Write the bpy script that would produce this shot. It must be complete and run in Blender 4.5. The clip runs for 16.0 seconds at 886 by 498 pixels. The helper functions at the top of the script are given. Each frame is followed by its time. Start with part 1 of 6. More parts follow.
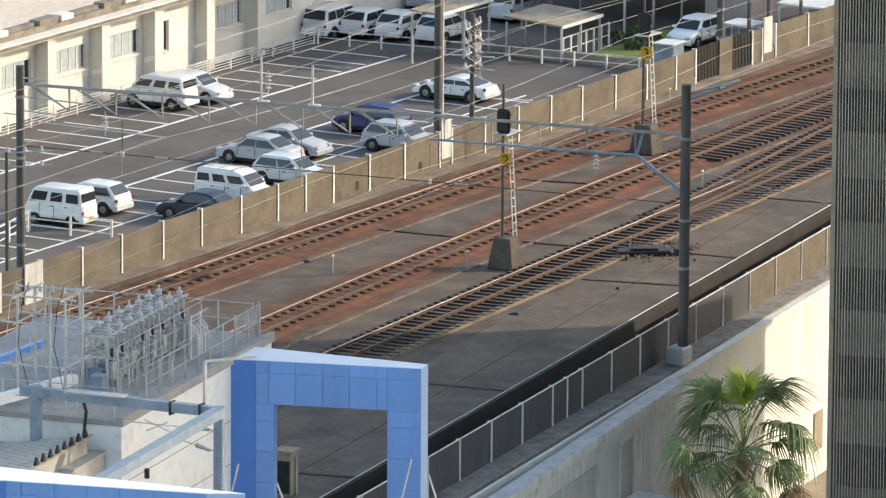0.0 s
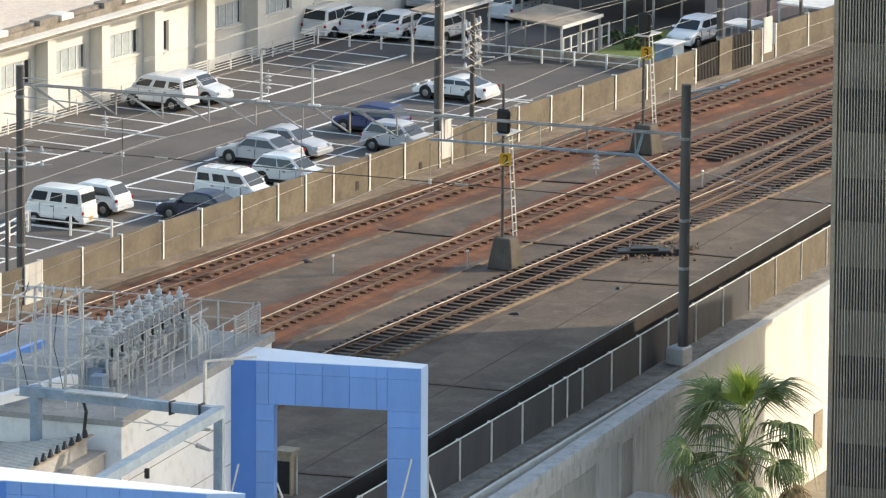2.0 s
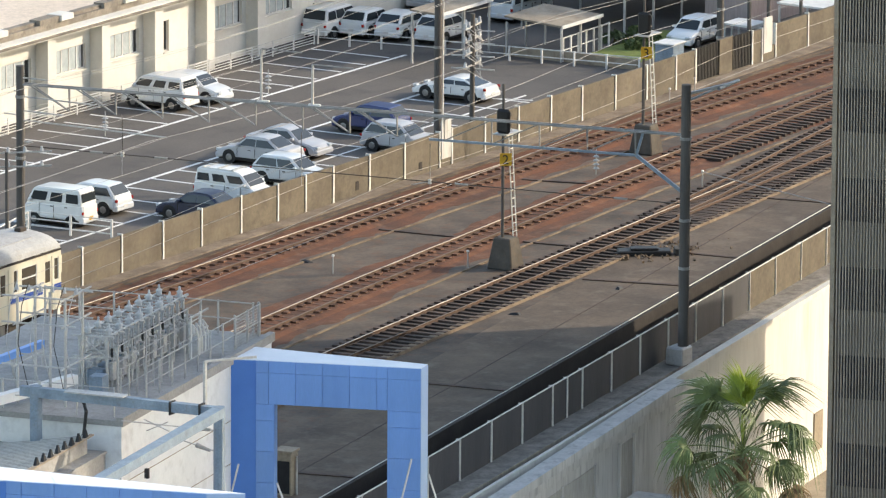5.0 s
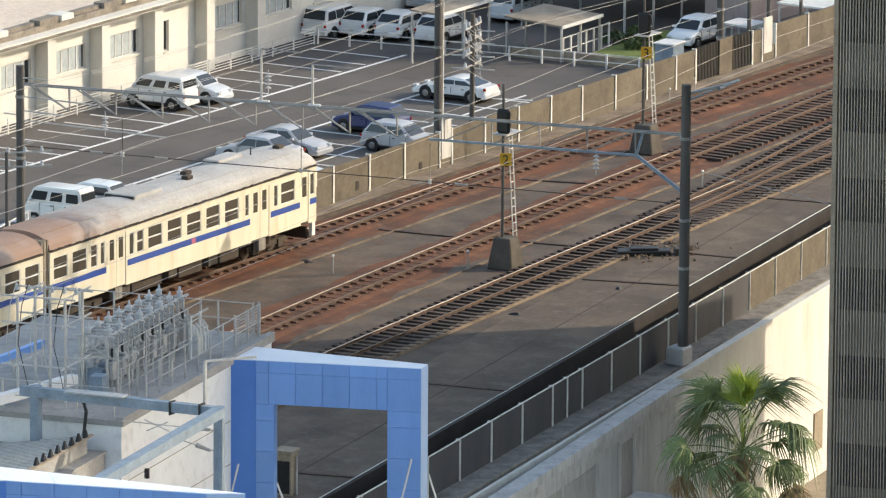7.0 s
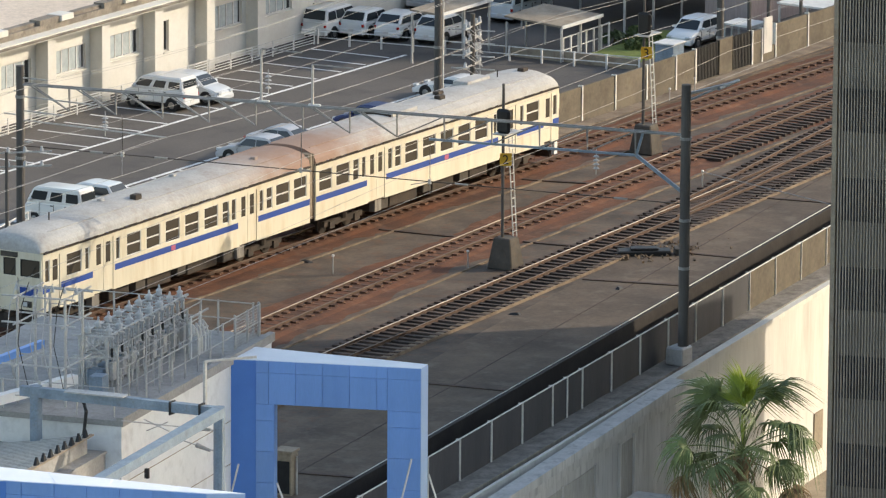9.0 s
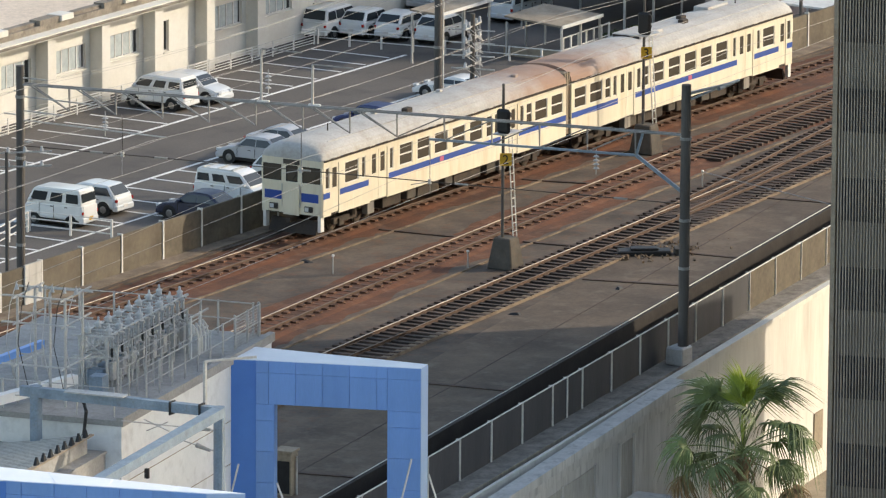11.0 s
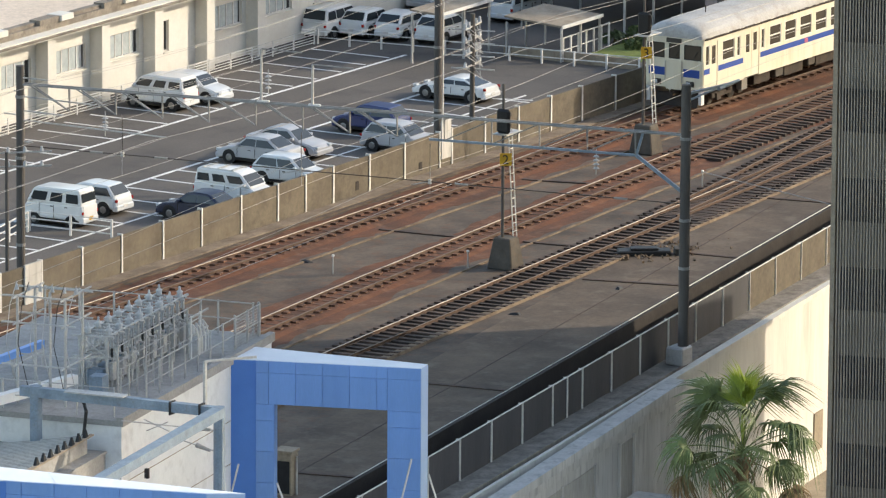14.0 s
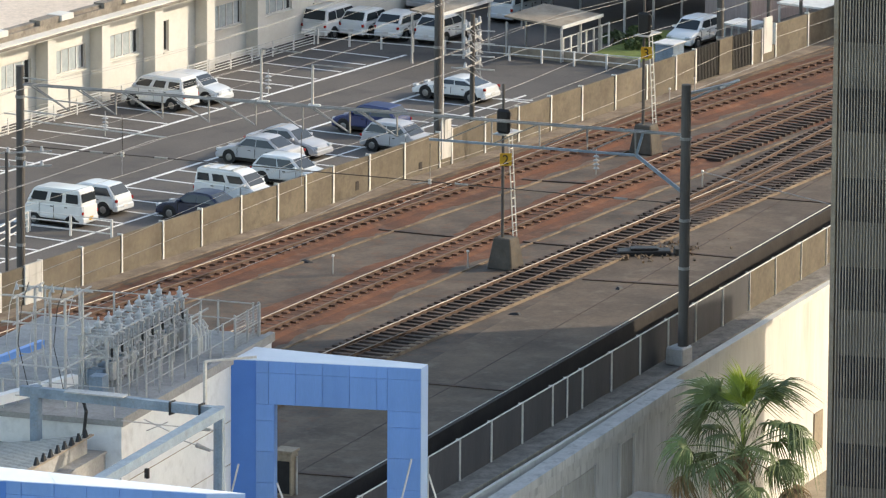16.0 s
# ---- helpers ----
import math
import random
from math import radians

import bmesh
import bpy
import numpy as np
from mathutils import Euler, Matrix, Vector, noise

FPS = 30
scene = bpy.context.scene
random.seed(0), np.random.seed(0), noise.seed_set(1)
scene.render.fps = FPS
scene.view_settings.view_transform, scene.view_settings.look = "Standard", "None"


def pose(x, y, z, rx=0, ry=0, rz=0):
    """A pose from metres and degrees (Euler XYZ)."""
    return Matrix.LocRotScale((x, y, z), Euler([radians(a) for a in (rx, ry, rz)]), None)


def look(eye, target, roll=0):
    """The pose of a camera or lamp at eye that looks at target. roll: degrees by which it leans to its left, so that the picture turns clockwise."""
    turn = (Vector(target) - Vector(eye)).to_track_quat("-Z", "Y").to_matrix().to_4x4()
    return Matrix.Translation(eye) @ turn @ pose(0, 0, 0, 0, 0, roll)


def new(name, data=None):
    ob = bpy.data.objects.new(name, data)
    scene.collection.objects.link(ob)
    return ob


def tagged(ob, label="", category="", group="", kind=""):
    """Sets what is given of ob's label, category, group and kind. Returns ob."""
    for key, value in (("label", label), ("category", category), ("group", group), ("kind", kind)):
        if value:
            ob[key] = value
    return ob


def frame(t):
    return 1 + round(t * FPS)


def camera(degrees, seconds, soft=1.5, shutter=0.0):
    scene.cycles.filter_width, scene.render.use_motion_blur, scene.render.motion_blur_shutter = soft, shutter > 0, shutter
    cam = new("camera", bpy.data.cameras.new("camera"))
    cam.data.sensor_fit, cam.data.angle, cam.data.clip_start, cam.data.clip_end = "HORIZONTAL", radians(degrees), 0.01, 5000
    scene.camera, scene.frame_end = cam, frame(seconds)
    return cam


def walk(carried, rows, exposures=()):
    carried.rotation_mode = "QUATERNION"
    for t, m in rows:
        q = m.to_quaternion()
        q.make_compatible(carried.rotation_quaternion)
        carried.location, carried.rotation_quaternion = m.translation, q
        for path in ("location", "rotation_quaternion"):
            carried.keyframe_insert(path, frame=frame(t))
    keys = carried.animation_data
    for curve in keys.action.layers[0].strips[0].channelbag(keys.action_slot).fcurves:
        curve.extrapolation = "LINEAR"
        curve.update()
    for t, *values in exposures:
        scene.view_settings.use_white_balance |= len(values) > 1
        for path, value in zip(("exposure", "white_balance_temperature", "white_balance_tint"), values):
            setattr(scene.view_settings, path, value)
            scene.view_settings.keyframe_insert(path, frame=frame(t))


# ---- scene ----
# The camera stands still on a tall building and looks through a long lens.
cam = camera(6.41, 16.0, soft=1.25)
EYE = (-285.1, -174.17, 70.29)
AIM = (-6.19, -11.51, 2.07)
walk(cam, [(0.0, look(EYE, AIM, 0.37)), (16.0, look(EYE, AIM, 0.37))], exposures=[(0.0, 1.42, 7450, 10), (4.2, 1.45, 7450, 10), (6.5, 1.36, 7500, 10), (9.0, 1.13, 7450, 10), (12.5, 1.1, 7450, 10), (14.0, 1.25, 7450, 10), (16.0, 1.31, 7450, 10)])

# ---- daylight: a low sun from the right of the view ----
SUN_UP, SUN_ROUND = 23.0, 136.0
world = bpy.data.worlds.new("world")
scene.world = world
world.use_nodes = True
wn = world.node_tree
sky = wn.nodes.new("ShaderNodeTexSky")
sky.sky_type = "NISHITA"
sky.sun_disc = False
sky.sun_elevation = radians(SUN_UP)
sky.sun_rotation = radians(SUN_ROUND)
wn.links.new(sky.outputs[0], wn.nodes["Background"].inputs[0])
wn.nodes["Background"].inputs[1].default_value = 0.15
sun_data = bpy.data.lights.new("sun", "SUN")
sun_data.energy = 1.62
sun_data.angle = radians(0.6)
sun_data.color = (1.0, 0.94, 0.83)
sun = new("sun", sun_data)
a, e = radians(SUN_ROUND), radians(SUN_UP)
sun.matrix_world = look((0, 0, 0), (-math.sin(a) * math.cos(e), -math.cos(a) * math.cos(e), -math.sin(e)))


# ---- materials ----
def mat(name, c1, c2=None, rough=0.8, metal=0.0, scale=0.6, fine=14.0, bump=0.0, streak=False, vary=0.0, spec=0.4, stain=None, amount=0.5, grain=1.0):
    """A procedural surface: two tones in large patches, fine grain, optional stains and vertical streaks."""
    c2 = c2 or tuple(v * 0.78 for v in c1)
    m = bpy.data.materials.new(name)
    m.use_nodes = True
    nt = m.node_tree
    b = nt.nodes["Principled BSDF"]
    b.inputs["Roughness"].default_value = rough
    b.inputs["Metallic"].default_value = metal
    b.inputs["Specular IOR Level"].default_value = spec

    def node(kind, **values):
        n = nt.nodes.new(kind)
        for k, v in values.items():
            n.inputs[k].default_value = v
        return n

    def mix(kind, factor, one, two):
        n = nt.nodes.new("ShaderNodeMix")
        n.data_type = "RGBA"
        n.blend_type = kind
        for socket, value in ((n.inputs[0], factor), (n.inputs[6], one), (n.inputs[7], two)):
            if hasattr(value, "links"):
                nt.links.new(value, socket)
            else:
                socket.default_value = value
        return n.outputs[2]

    co = nt.nodes.new("ShaderNodeTexCoord")
    mp = node("ShaderNodeMapping")
    mp.inputs["Scale"].default_value = (1.0, 1.0, 0.15) if streak else (1, 1, 1)
    nt.links.new(co.outputs["Object"], mp.inputs[0])
    big = node("ShaderNodeTexNoise", Scale=scale, Detail=6.0, Roughness=0.6)
    small = node("ShaderNodeTexNoise", Scale=fine, Detail=4.0, Roughness=0.7)
    nt.links.new(mp.outputs[0], big.inputs["Vector"])
    nt.links.new(mp.outputs[0], small.inputs["Vector"])
    ramp = node("ShaderNodeMapRange")
    ramp.inputs[1].default_value, ramp.inputs[2].default_value = 0.33, 0.68
    nt.links.new(big.outputs[0], ramp.inputs[0])
    col = mix("MIX", ramp.outputs[0], (*c1, 1), (*c2, 1))
    speck = node("ShaderNodeMapRange")
    speck.inputs[1].default_value, speck.inputs[2].default_value = 0.3, 0.7
    speck.inputs[3].default_value, speck.inputs[4].default_value = 1 - 0.18 * grain, 1 + 0.12 * grain
    nt.links.new(small.outputs[0], speck.inputs[0])
    col = mix("MULTIPLY", 1.0, col, speck.outputs[0])
    if stain:
        spot = node("ShaderNodeTexNoise", Scale=scale * 2.7, Detail=8.0, Roughness=0.65)
        shift = node("ShaderNodeMapping")
        shift.inputs["Location"].default_value = (17.3, 5.1, 3.7)
        nt.links.new(mp.outputs[0], shift.inputs[0])
        nt.links.new(shift.outputs[0], spot.inputs["Vector"])
        cut = node("ShaderNodeMapRange")
        cut.inputs[1].default_value, cut.inputs[2].default_value = 0.52, 0.72
        cut.inputs[4].default_value = amount
        nt.links.new(spot.outputs[0], cut.inputs[0])
        col = mix("MIX", cut.outputs[0], col, (*stain, 1))
    if vary:
        info = nt.nodes.new("ShaderNodeObjectInfo")
        vr = node("ShaderNodeMapRange")
        vr.inputs[3].default_value, vr.inputs[4].default_value = 1 - vary, 1 + vary
        nt.links.new(info.outputs["Random"], vr.inputs[0])
        col = mix("MULTIPLY", 1.0, col, vr.outputs[0])
    nt.links.new(col, b.inputs["Base Color"])
    if bump:
        bp = node("ShaderNodeBump", Strength=bump, Distance=0.03)
        nt.links.new(small.outputs[0], bp.inputs["Height"])
        nt.links.new(bp.outputs[0], b.inputs["Normal"])
    return m


def glass(name, tint=(0.02, 0.025, 0.03), rough=0.06, spec=0.6):
    m = bpy.data.materials.new(name)
    m.use_nodes = True
    b = m.node_tree.nodes["Principled BSDF"]
    b.inputs["Base Color"].default_value = (*tint, 1)
    b.inputs["Roughness"].default_value = rough
    b.inputs["Specular IOR Level"].default_value = spec
    return m


def paint(name, c, coat=0.5, rough=0.35):
    m = mat(name, c, tuple(v * 0.92 for v in c), rough=rough, scale=1.5, fine=40, spec=0.5, grain=0.15)
    m.node_tree.nodes["Principled BSDF"].inputs["Coat Weight"].default_value = coat
    m.node_tree.nodes["Principled BSDF"].inputs["Coat Roughness"].default_value = 0.08
    return m


ASPHALT = mat("asphalt", (0.142, 0.124, 0.109), (0.1, 0.089, 0.08), 0.92, scale=0.14, fine=9, bump=0.3, stain=(0.05, 0.047, 0.046), amount=0.55)
EARTH = mat("far_ground", (0.11, 0.105, 0.1), (0.075, 0.07, 0.065), 0.95, scale=0.05, fine=2)
DECK = mat("deck_concrete", (0.152, 0.112, 0.082), (0.058, 0.045, 0.036), 0.9, scale=0.42, fine=5, bump=0.4, stain=(0.15, 0.072, 0.038), amount=0.8)
DECK_GREY = mat("service_way_concrete", (0.15, 0.108, 0.076), (0.072, 0.053, 0.04), 0.9, scale=0.3, fine=5, bump=0.3, stain=(0.2, 0.165, 0.128), amount=0.6)
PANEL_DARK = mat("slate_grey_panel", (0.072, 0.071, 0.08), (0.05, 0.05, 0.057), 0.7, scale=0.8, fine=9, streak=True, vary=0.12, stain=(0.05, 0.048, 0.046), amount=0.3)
BED = mat("rust_dusted_track_bed", (0.165, 0.06, 0.027), (0.08, 0.036, 0.022), 0.95, scale=0.45, fine=7, bump=0.5, stain=(0.25, 0.14, 0.085), amount=0.5)
BALLAST = mat("stony_ballast", (0.105, 0.07, 0.048), (0.055, 0.038, 0.028), 0.95, scale=1.3, fine=11, bump=1.0, stain=(0.17, 0.1, 0.06), amount=0.5)
SLEEPER = mat("tarred_sleeper", (0.045, 0.033, 0.027), (0.11, 0.068, 0.047), 0.85, scale=2, fine=18, bump=0.3, vary=0.4)
RUSTY_SLEEPER = mat("rusty_sleeper", (0.15, 0.072, 0.042), (0.08, 0.045, 0.03), 0.9, scale=2, fine=18, bump=0.3, vary=0.35)
RAIL_HEAD = mat("worn_rail_head", (0.5, 0.43, 0.36), (0.36, 0.28, 0.22), 0.45, 0.4, scale=0.4, fine=20)
RAIL_DULL = mat("rust_dulled_rail_head", (0.14, 0.098, 0.072), (0.095, 0.065, 0.048), 0.6, 0.2, scale=0.5, fine=20)
RAIL_RUST = mat("rusty_rail", (0.1, 0.052, 0.032), (0.062, 0.036, 0.025), 0.8, scale=1, fine=12, bump=0.2)
KERB_OLD = mat("rust_stained_kerb", (0.25, 0.185, 0.125), (0.12, 0.082, 0.056), 0.9, scale=0.8, fine=6, bump=0.3, stain=(0.09, 0.055, 0.036), amount=0.9)
KERB = mat("pale_concrete", (0.36, 0.3, 0.225), (0.25, 0.205, 0.155), 0.9, scale=0.8, fine=9, bump=0.3, stain=(0.2, 0.125, 0.075), amount=0.6)
WALL = mat("weathered_concrete", (0.165, 0.139, 0.104), (0.104, 0.087, 0.067), 0.93, scale=0.75, fine=5, bump=0.3, vary=0.1, stain=(0.085, 0.07, 0.054), amount=0.75)
WALL_PALE = mat("lime_wash_wall", (0.83, 0.825, 0.8), (0.76, 0.755, 0.73), 0.9, scale=0.6, fine=6, bump=0.1, stain=(0.42, 0.4, 0.37), amount=0.35, grain=0.25)
WHITE = mat("white_paint", (0.76, 0.74, 0.7), (0.62, 0.6, 0.56), 0.6, scale=2, fine=15, stain=(0.4, 0.33, 0.26), amount=0.25, grain=0.25)
LINE = mat("road_paint", (0.85, 0.84, 0.81), (0.68, 0.67, 0.64), 0.8, scale=1.6, fine=12, stain=(0.3, 0.29, 0.27), amount=0.4)
GALV = mat("galvanised_steel", (0.55, 0.54, 0.52), (0.4, 0.395, 0.385), 0.5, 0.3, scale=1.6, fine=15, stain=(0.2, 0.15, 0.11), amount=0.3)
STEEL_GREY = mat("weathered_grey_steel", (0.34, 0.335, 0.325), (0.23, 0.225, 0.215), 0.6, 0.2, scale=1.6, fine=15, stain=(0.16, 0.12, 0.09), amount=0.4)
BLUE_STEEL = mat("blue_grey_steel", (0.27, 0.34, 0.41), (0.18, 0.235, 0.29), 0.55, 0.3, scale=1.4, fine=12, stain=(0.2, 0.13, 0.09), amount=0.3)
POLE = mat("spun_concrete_pole", (0.12, 0.108, 0.098), (0.072, 0.066, 0.062), 0.85, scale=1.2, fine=10, streak=True, bump=0.2)
DARK = mat("dark_metal", (0.03, 0.03, 0.032), (0.018, 0.018, 0.02), 0.6, 0.2, scale=3, fine=20)
WIRE = mat("weathered_wire", (0.5, 0.48, 0.45), (0.38, 0.36, 0.33), 0.5, 0.4, scale=1, fine=8)
YELLOW = mat("yellow_sign_paint", (0.7, 0.4, 0.03), (0.55, 0.3, 0.02), 0.6, scale=3, fine=20)
BLACK = mat("black_paint", (0.02, 0.02, 0.02), (0.012, 0.012, 0.012), 0.6)
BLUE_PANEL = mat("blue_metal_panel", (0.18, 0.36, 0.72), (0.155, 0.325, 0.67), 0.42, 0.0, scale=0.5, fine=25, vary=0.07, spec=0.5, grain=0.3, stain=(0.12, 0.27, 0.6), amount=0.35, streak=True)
# Same blue panels: side deepened, end and top paled, painting in how light falls.
BLUE_SHADED = mat("shaded_blue_metal_panel", (0.075, 0.23, 0.62), (0.065, 0.2, 0.56), 0.42, 0.0, scale=0.5, fine=25, vary=0.05, spec=0.5, grain=0.25)
BLUE_LIT = mat("lit_blue_metal_panel", (0.42, 0.57, 0.8), (0.37, 0.52, 0.76), 0.45, 0.0, scale=0.5, fine=25, grain=0.25)
BLUE_SKYLIT = mat("skylit_blue_metal_panel", (0.82, 0.85, 0.89), (0.74, 0.79, 0.85), 0.5, 0.0, scale=0.7, fine=25, vary=0.05, grain=0.25)
ROOF_GREY = mat("roof_membrane", (0.4, 0.385, 0.36), (0.29, 0.28, 0.265), 0.85, scale=0.5, fine=9, stain=(0.14, 0.135, 0.13), amount=0.5)
FACADE = mat("cream_rendered_wall", (0.73, 0.7, 0.63), (0.65, 0.615, 0.545), 0.9, scale=0.4, fine=6, bump=0.08, stain=(0.56, 0.5, 0.42), amount=0.3, grain=0.25)
PIER = mat("grey_rendered_pier", (0.42, 0.4, 0.36), (0.34, 0.32, 0.29), 0.9, scale=0.8, fine=9, streak=True)
ROOF_TAN = mat("tan_flat_roof", (0.72, 0.6, 0.49), (0.66, 0.54, 0.43), 0.95, scale=0.15, fine=4)
EAVE = mat("stained_roof_edge", (0.3, 0.26, 0.21), (0.17, 0.145, 0.12), 0.95, scale=1.1, fine=8, bump=0.2, stain=(0.09, 0.078, 0.066), amount=0.7)
DARK_BROWN = mat("dark_brown_concrete", (0.046, 0.038, 0.033), (0.028, 0.023, 0.02), 0.9, scale=0.9, fine=7, bump=0.3, stain=(0.042, 0.029, 0.021), amount=0.4)
DIRTY = mat("dirty_concrete", (0.3, 0.275, 0.245), (0.16, 0.146, 0.13), 0.9, scale=1.5, fine=10, streak=True, bump=0.3, stain=(0.07, 0.06, 0.05), amount=0.6)
FIN = mat("grey_metal_fin", (0.47, 0.4, 0.325), (0.37, 0.315, 0.255), 0.5, 0.2, scale=0.9, fine=14, vary=0.15, grain=0.25)
GLASS = glass("dark_window_glass")
TOWER_GLASS = glass("dull_tower_glass", (0.05, 0.05, 0.054), 0.3, 0.3)
TRAIN_GLASS = glass("dusty_train_glass", (0.075, 0.064, 0.05), 0.15, 0.4)
TOWER_WALL = mat("shadow_grey_wall", (0.32, 0.285, 0.245), (0.25, 0.225, 0.195), 0.9, scale=0.8, fine=9)
# Stained plaster, greyed to carry the shade on part of the lower building.
WALL_GREY = mat("grey_stained_plaster", (0.62, 0.6, 0.57), (0.46, 0.445, 0.42), 0.9, scale=0.9, fine=5, bump=0.15, streak=True, stain=(0.27, 0.26, 0.24), amount=0.8, grain=0.5)
WALL_LOWER = mat("cream_plaster", (0.73, 0.71, 0.655), (0.63, 0.61, 0.56), 0.9, scale=0.5, fine=5, bump=0.1, streak=True, stain=(0.36, 0.33, 0.28), amount=0.4, grain=0.4)
BASE = mat("grimy_concrete_base", (0.11, 0.096, 0.08), (0.06, 0.053, 0.046), 0.92, scale=1.2, fine=9, bump=0.3, stain=(0.13, 0.085, 0.055), amount=0.5)
PATH = mat("dirty_footpath", (0.3, 0.24, 0.18), (0.155, 0.12, 0.092), 0.92, scale=0.7, fine=7, bump=0.3, stain=(0.11, 0.072, 0.05), amount=0.7)
CURTAIN = mat("pale_curtain", (0.46, 0.5, 0.5), (0.36, 0.4, 0.41), 0.9, scale=3, fine=20)
PORCELAIN = mat("grey_porcelain", (0.5, 0.51, 0.51), (0.36, 0.37, 0.38), 0.35, scale=4, fine=20)
RUBBER = mat("tyre_rubber", (0.022, 0.022, 0.022), (0.015, 0.015, 0.015), 0.85)
ALLOY = mat("alloy_rim", (0.3, 0.3, 0.3), (0.22, 0.22, 0.22), 0.35, 0.8, scale=5)
RED_LENS = mat("red_lamp_lens", (0.45, 0.02, 0.015), (0.35, 0.015, 0.01), 0.25)
BADGE = mat("pink_badge_paint", (0.5, 0.12, 0.2), (0.42, 0.1, 0.17), 0.5)
CLEAR_LENS = mat("clear_lamp_lens", (0.6, 0.62, 0.63), (0.5, 0.52, 0.53), 0.12)
IVORY = mat("ivory_train_paint", (0.7, 0.65, 0.52), (0.63, 0.575, 0.45), 0.5, scale=0.7, fine=10, streak=True, stain=(0.5, 0.38, 0.22), amount=0.5, grain=0.25)
TRAIN_BLUE = mat("blue_train_band", (0.012, 0.065, 0.32), (0.01, 0.055, 0.26), 0.45, scale=1, fine=12, grain=0.25)
TRAIN_ROOF = mat("train_roof_paint", (0.47, 0.465, 0.45), (0.39, 0.38, 0.365), 0.85, scale=0.5, fine=8, bump=0.1, stain=(0.27, 0.21, 0.17), amount=0.5)
# the roof paint rusts through towards the plain end of each car, with an uneven edge
nt = TRAIN_ROOF.node_tree
paint_out = nt.nodes["Principled BSDF"].inputs["Base Color"].links[0].from_socket
place = nt.nodes.new("ShaderNodeTexCoord")
split = nt.nodes.new("ShaderNodeSeparateXYZ")
nt.links.new(place.outputs["Object"], split.inputs[0])
patch = nt.nodes.new("ShaderNodeTexNoise")
patch.inputs["Scale"].default_value = 0.8
patch.inputs["Detail"].default_value = 5.0
nt.links.new(place.outputs["Object"], patch.inputs["Vector"])
wander = nt.nodes.new("ShaderNodeMath")
wander.operation = "MULTIPLY_ADD"
wander.inputs[1].default_value = 9.0
nt.links.new(patch.outputs[0], wander.inputs[0])
nt.links.new(split.outputs[0], wander.inputs[2])
fade = nt.nodes.new("ShaderNodeMapRange")
fade.inputs[1].default_value, fade.inputs[2].default_value = 12.0, 6.0
fade.inputs[4].default_value = 0.9
nt.links.new(wander.outputs[0], fade.inputs[0])
rusting = nt.nodes.new("ShaderNodeMix")
rusting.data_type = "RGBA"
rusting.inputs[7].default_value = (0.3, 0.185, 0.135, 1)
nt.links.new(fade.outputs[0], rusting.inputs[0])
nt.links.new(paint_out, rusting.inputs[6])
nt.links.new(rusting.outputs[2], nt.nodes["Principled BSDF"].inputs["Base Color"])
UNDER = mat("dusty_underframe", (0.038, 0.032, 0.028), (0.065, 0.048, 0.036), 0.85, scale=1.5, fine=12, bump=0.2)
UNDER_PALE = mat("grey_equipment_case", (0.09, 0.078, 0.066), (0.05, 0.043, 0.036), 0.8, scale=2, fine=12)
LEAF = mat("palm_leaf", (0.115, 0.155, 0.048), (0.066, 0.096, 0.03), 0.55, scale=2, fine=12, vary=0.3, spec=0.5)
# Young top leaves: the bright yellow-green also paints the sun on them.
LEAF_NEW_LIT = mat("sunlit_young_palm_leaf", (0.3, 0.36, 0.05), (0.2, 0.27, 0.035), 0.5, scale=2, fine=12, vary=0.2)
LEAF_DRY = mat("dry_palm_leaf", (0.2, 0.14, 0.075), (0.14, 0.095, 0.05), 0.9, scale=2, fine=12, vary=0.25)
GRASS = mat("lawn", (0.19, 0.23, 0.06), (0.13, 0.165, 0.045), 0.95, scale=1.5, fine=8, bump=0.6)
PINK = mat("pale_pink_wall", (0.45, 0.36, 0.33), (0.38, 0.3, 0.27), 0.9, scale=0.5, fine=8, streak=True)


# ---- mesh helpers ----
def box(bm, x0, x1, y0, y1, z0, z1):
    v = [bm.verts.new((x, y, z)) for z in (z0, z1) for x, y in ((x0, y0), (x1, y0), (x1, y1), (x0, y1))]
    for f in ((3, 2, 1, 0), (4, 5, 6, 7), (0, 1, 5, 4), (1, 2, 6, 5), (2, 3, 7, 6), (3, 0, 4, 7)):
        bm.faces.new([v[i] for i in f])
    return bm


def prism(bm, low, high):
    """A solid between two rings of points of the same length, counter-clockwise from above."""
    a = [bm.verts.new(p) for p in low]
    b = [bm.verts.new(p) for p in high]
    n = len(a)
    bm.faces.new(a[::-1])
    bm.faces.new(b)
    for i in range(n):
        bm.faces.new((a[i], a[(i + 1) % n], b[(i + 1) % n], b[i]))
    return bm


def upright(bm, plan, z0, z1):
    return prism(bm, [(x, y, z0) for x, y in plan], [(x, y, z1) for x, y in plan])


def beam(bm, p, q, w, t=None):
    """A straight bar of section w x t from p to q."""
    p, q = Vector(p), Vector(q)
    t = t or w
    d = (q - p).normalized()
    side = d.cross(Vector((0, 0, 1)))
    side = Vector((1, 0, 0)) if side.length < 1e-4 else side.normalized()
    up = side.cross(d)
    ring = [side * sx * w / 2 + up * sy * t / 2 for sx, sy in ((-1, -1), (1, -1), (1, 1), (-1, 1))]
    return prism(bm, [p + r for r in ring][::-1], [q + r for r in ring][::-1])


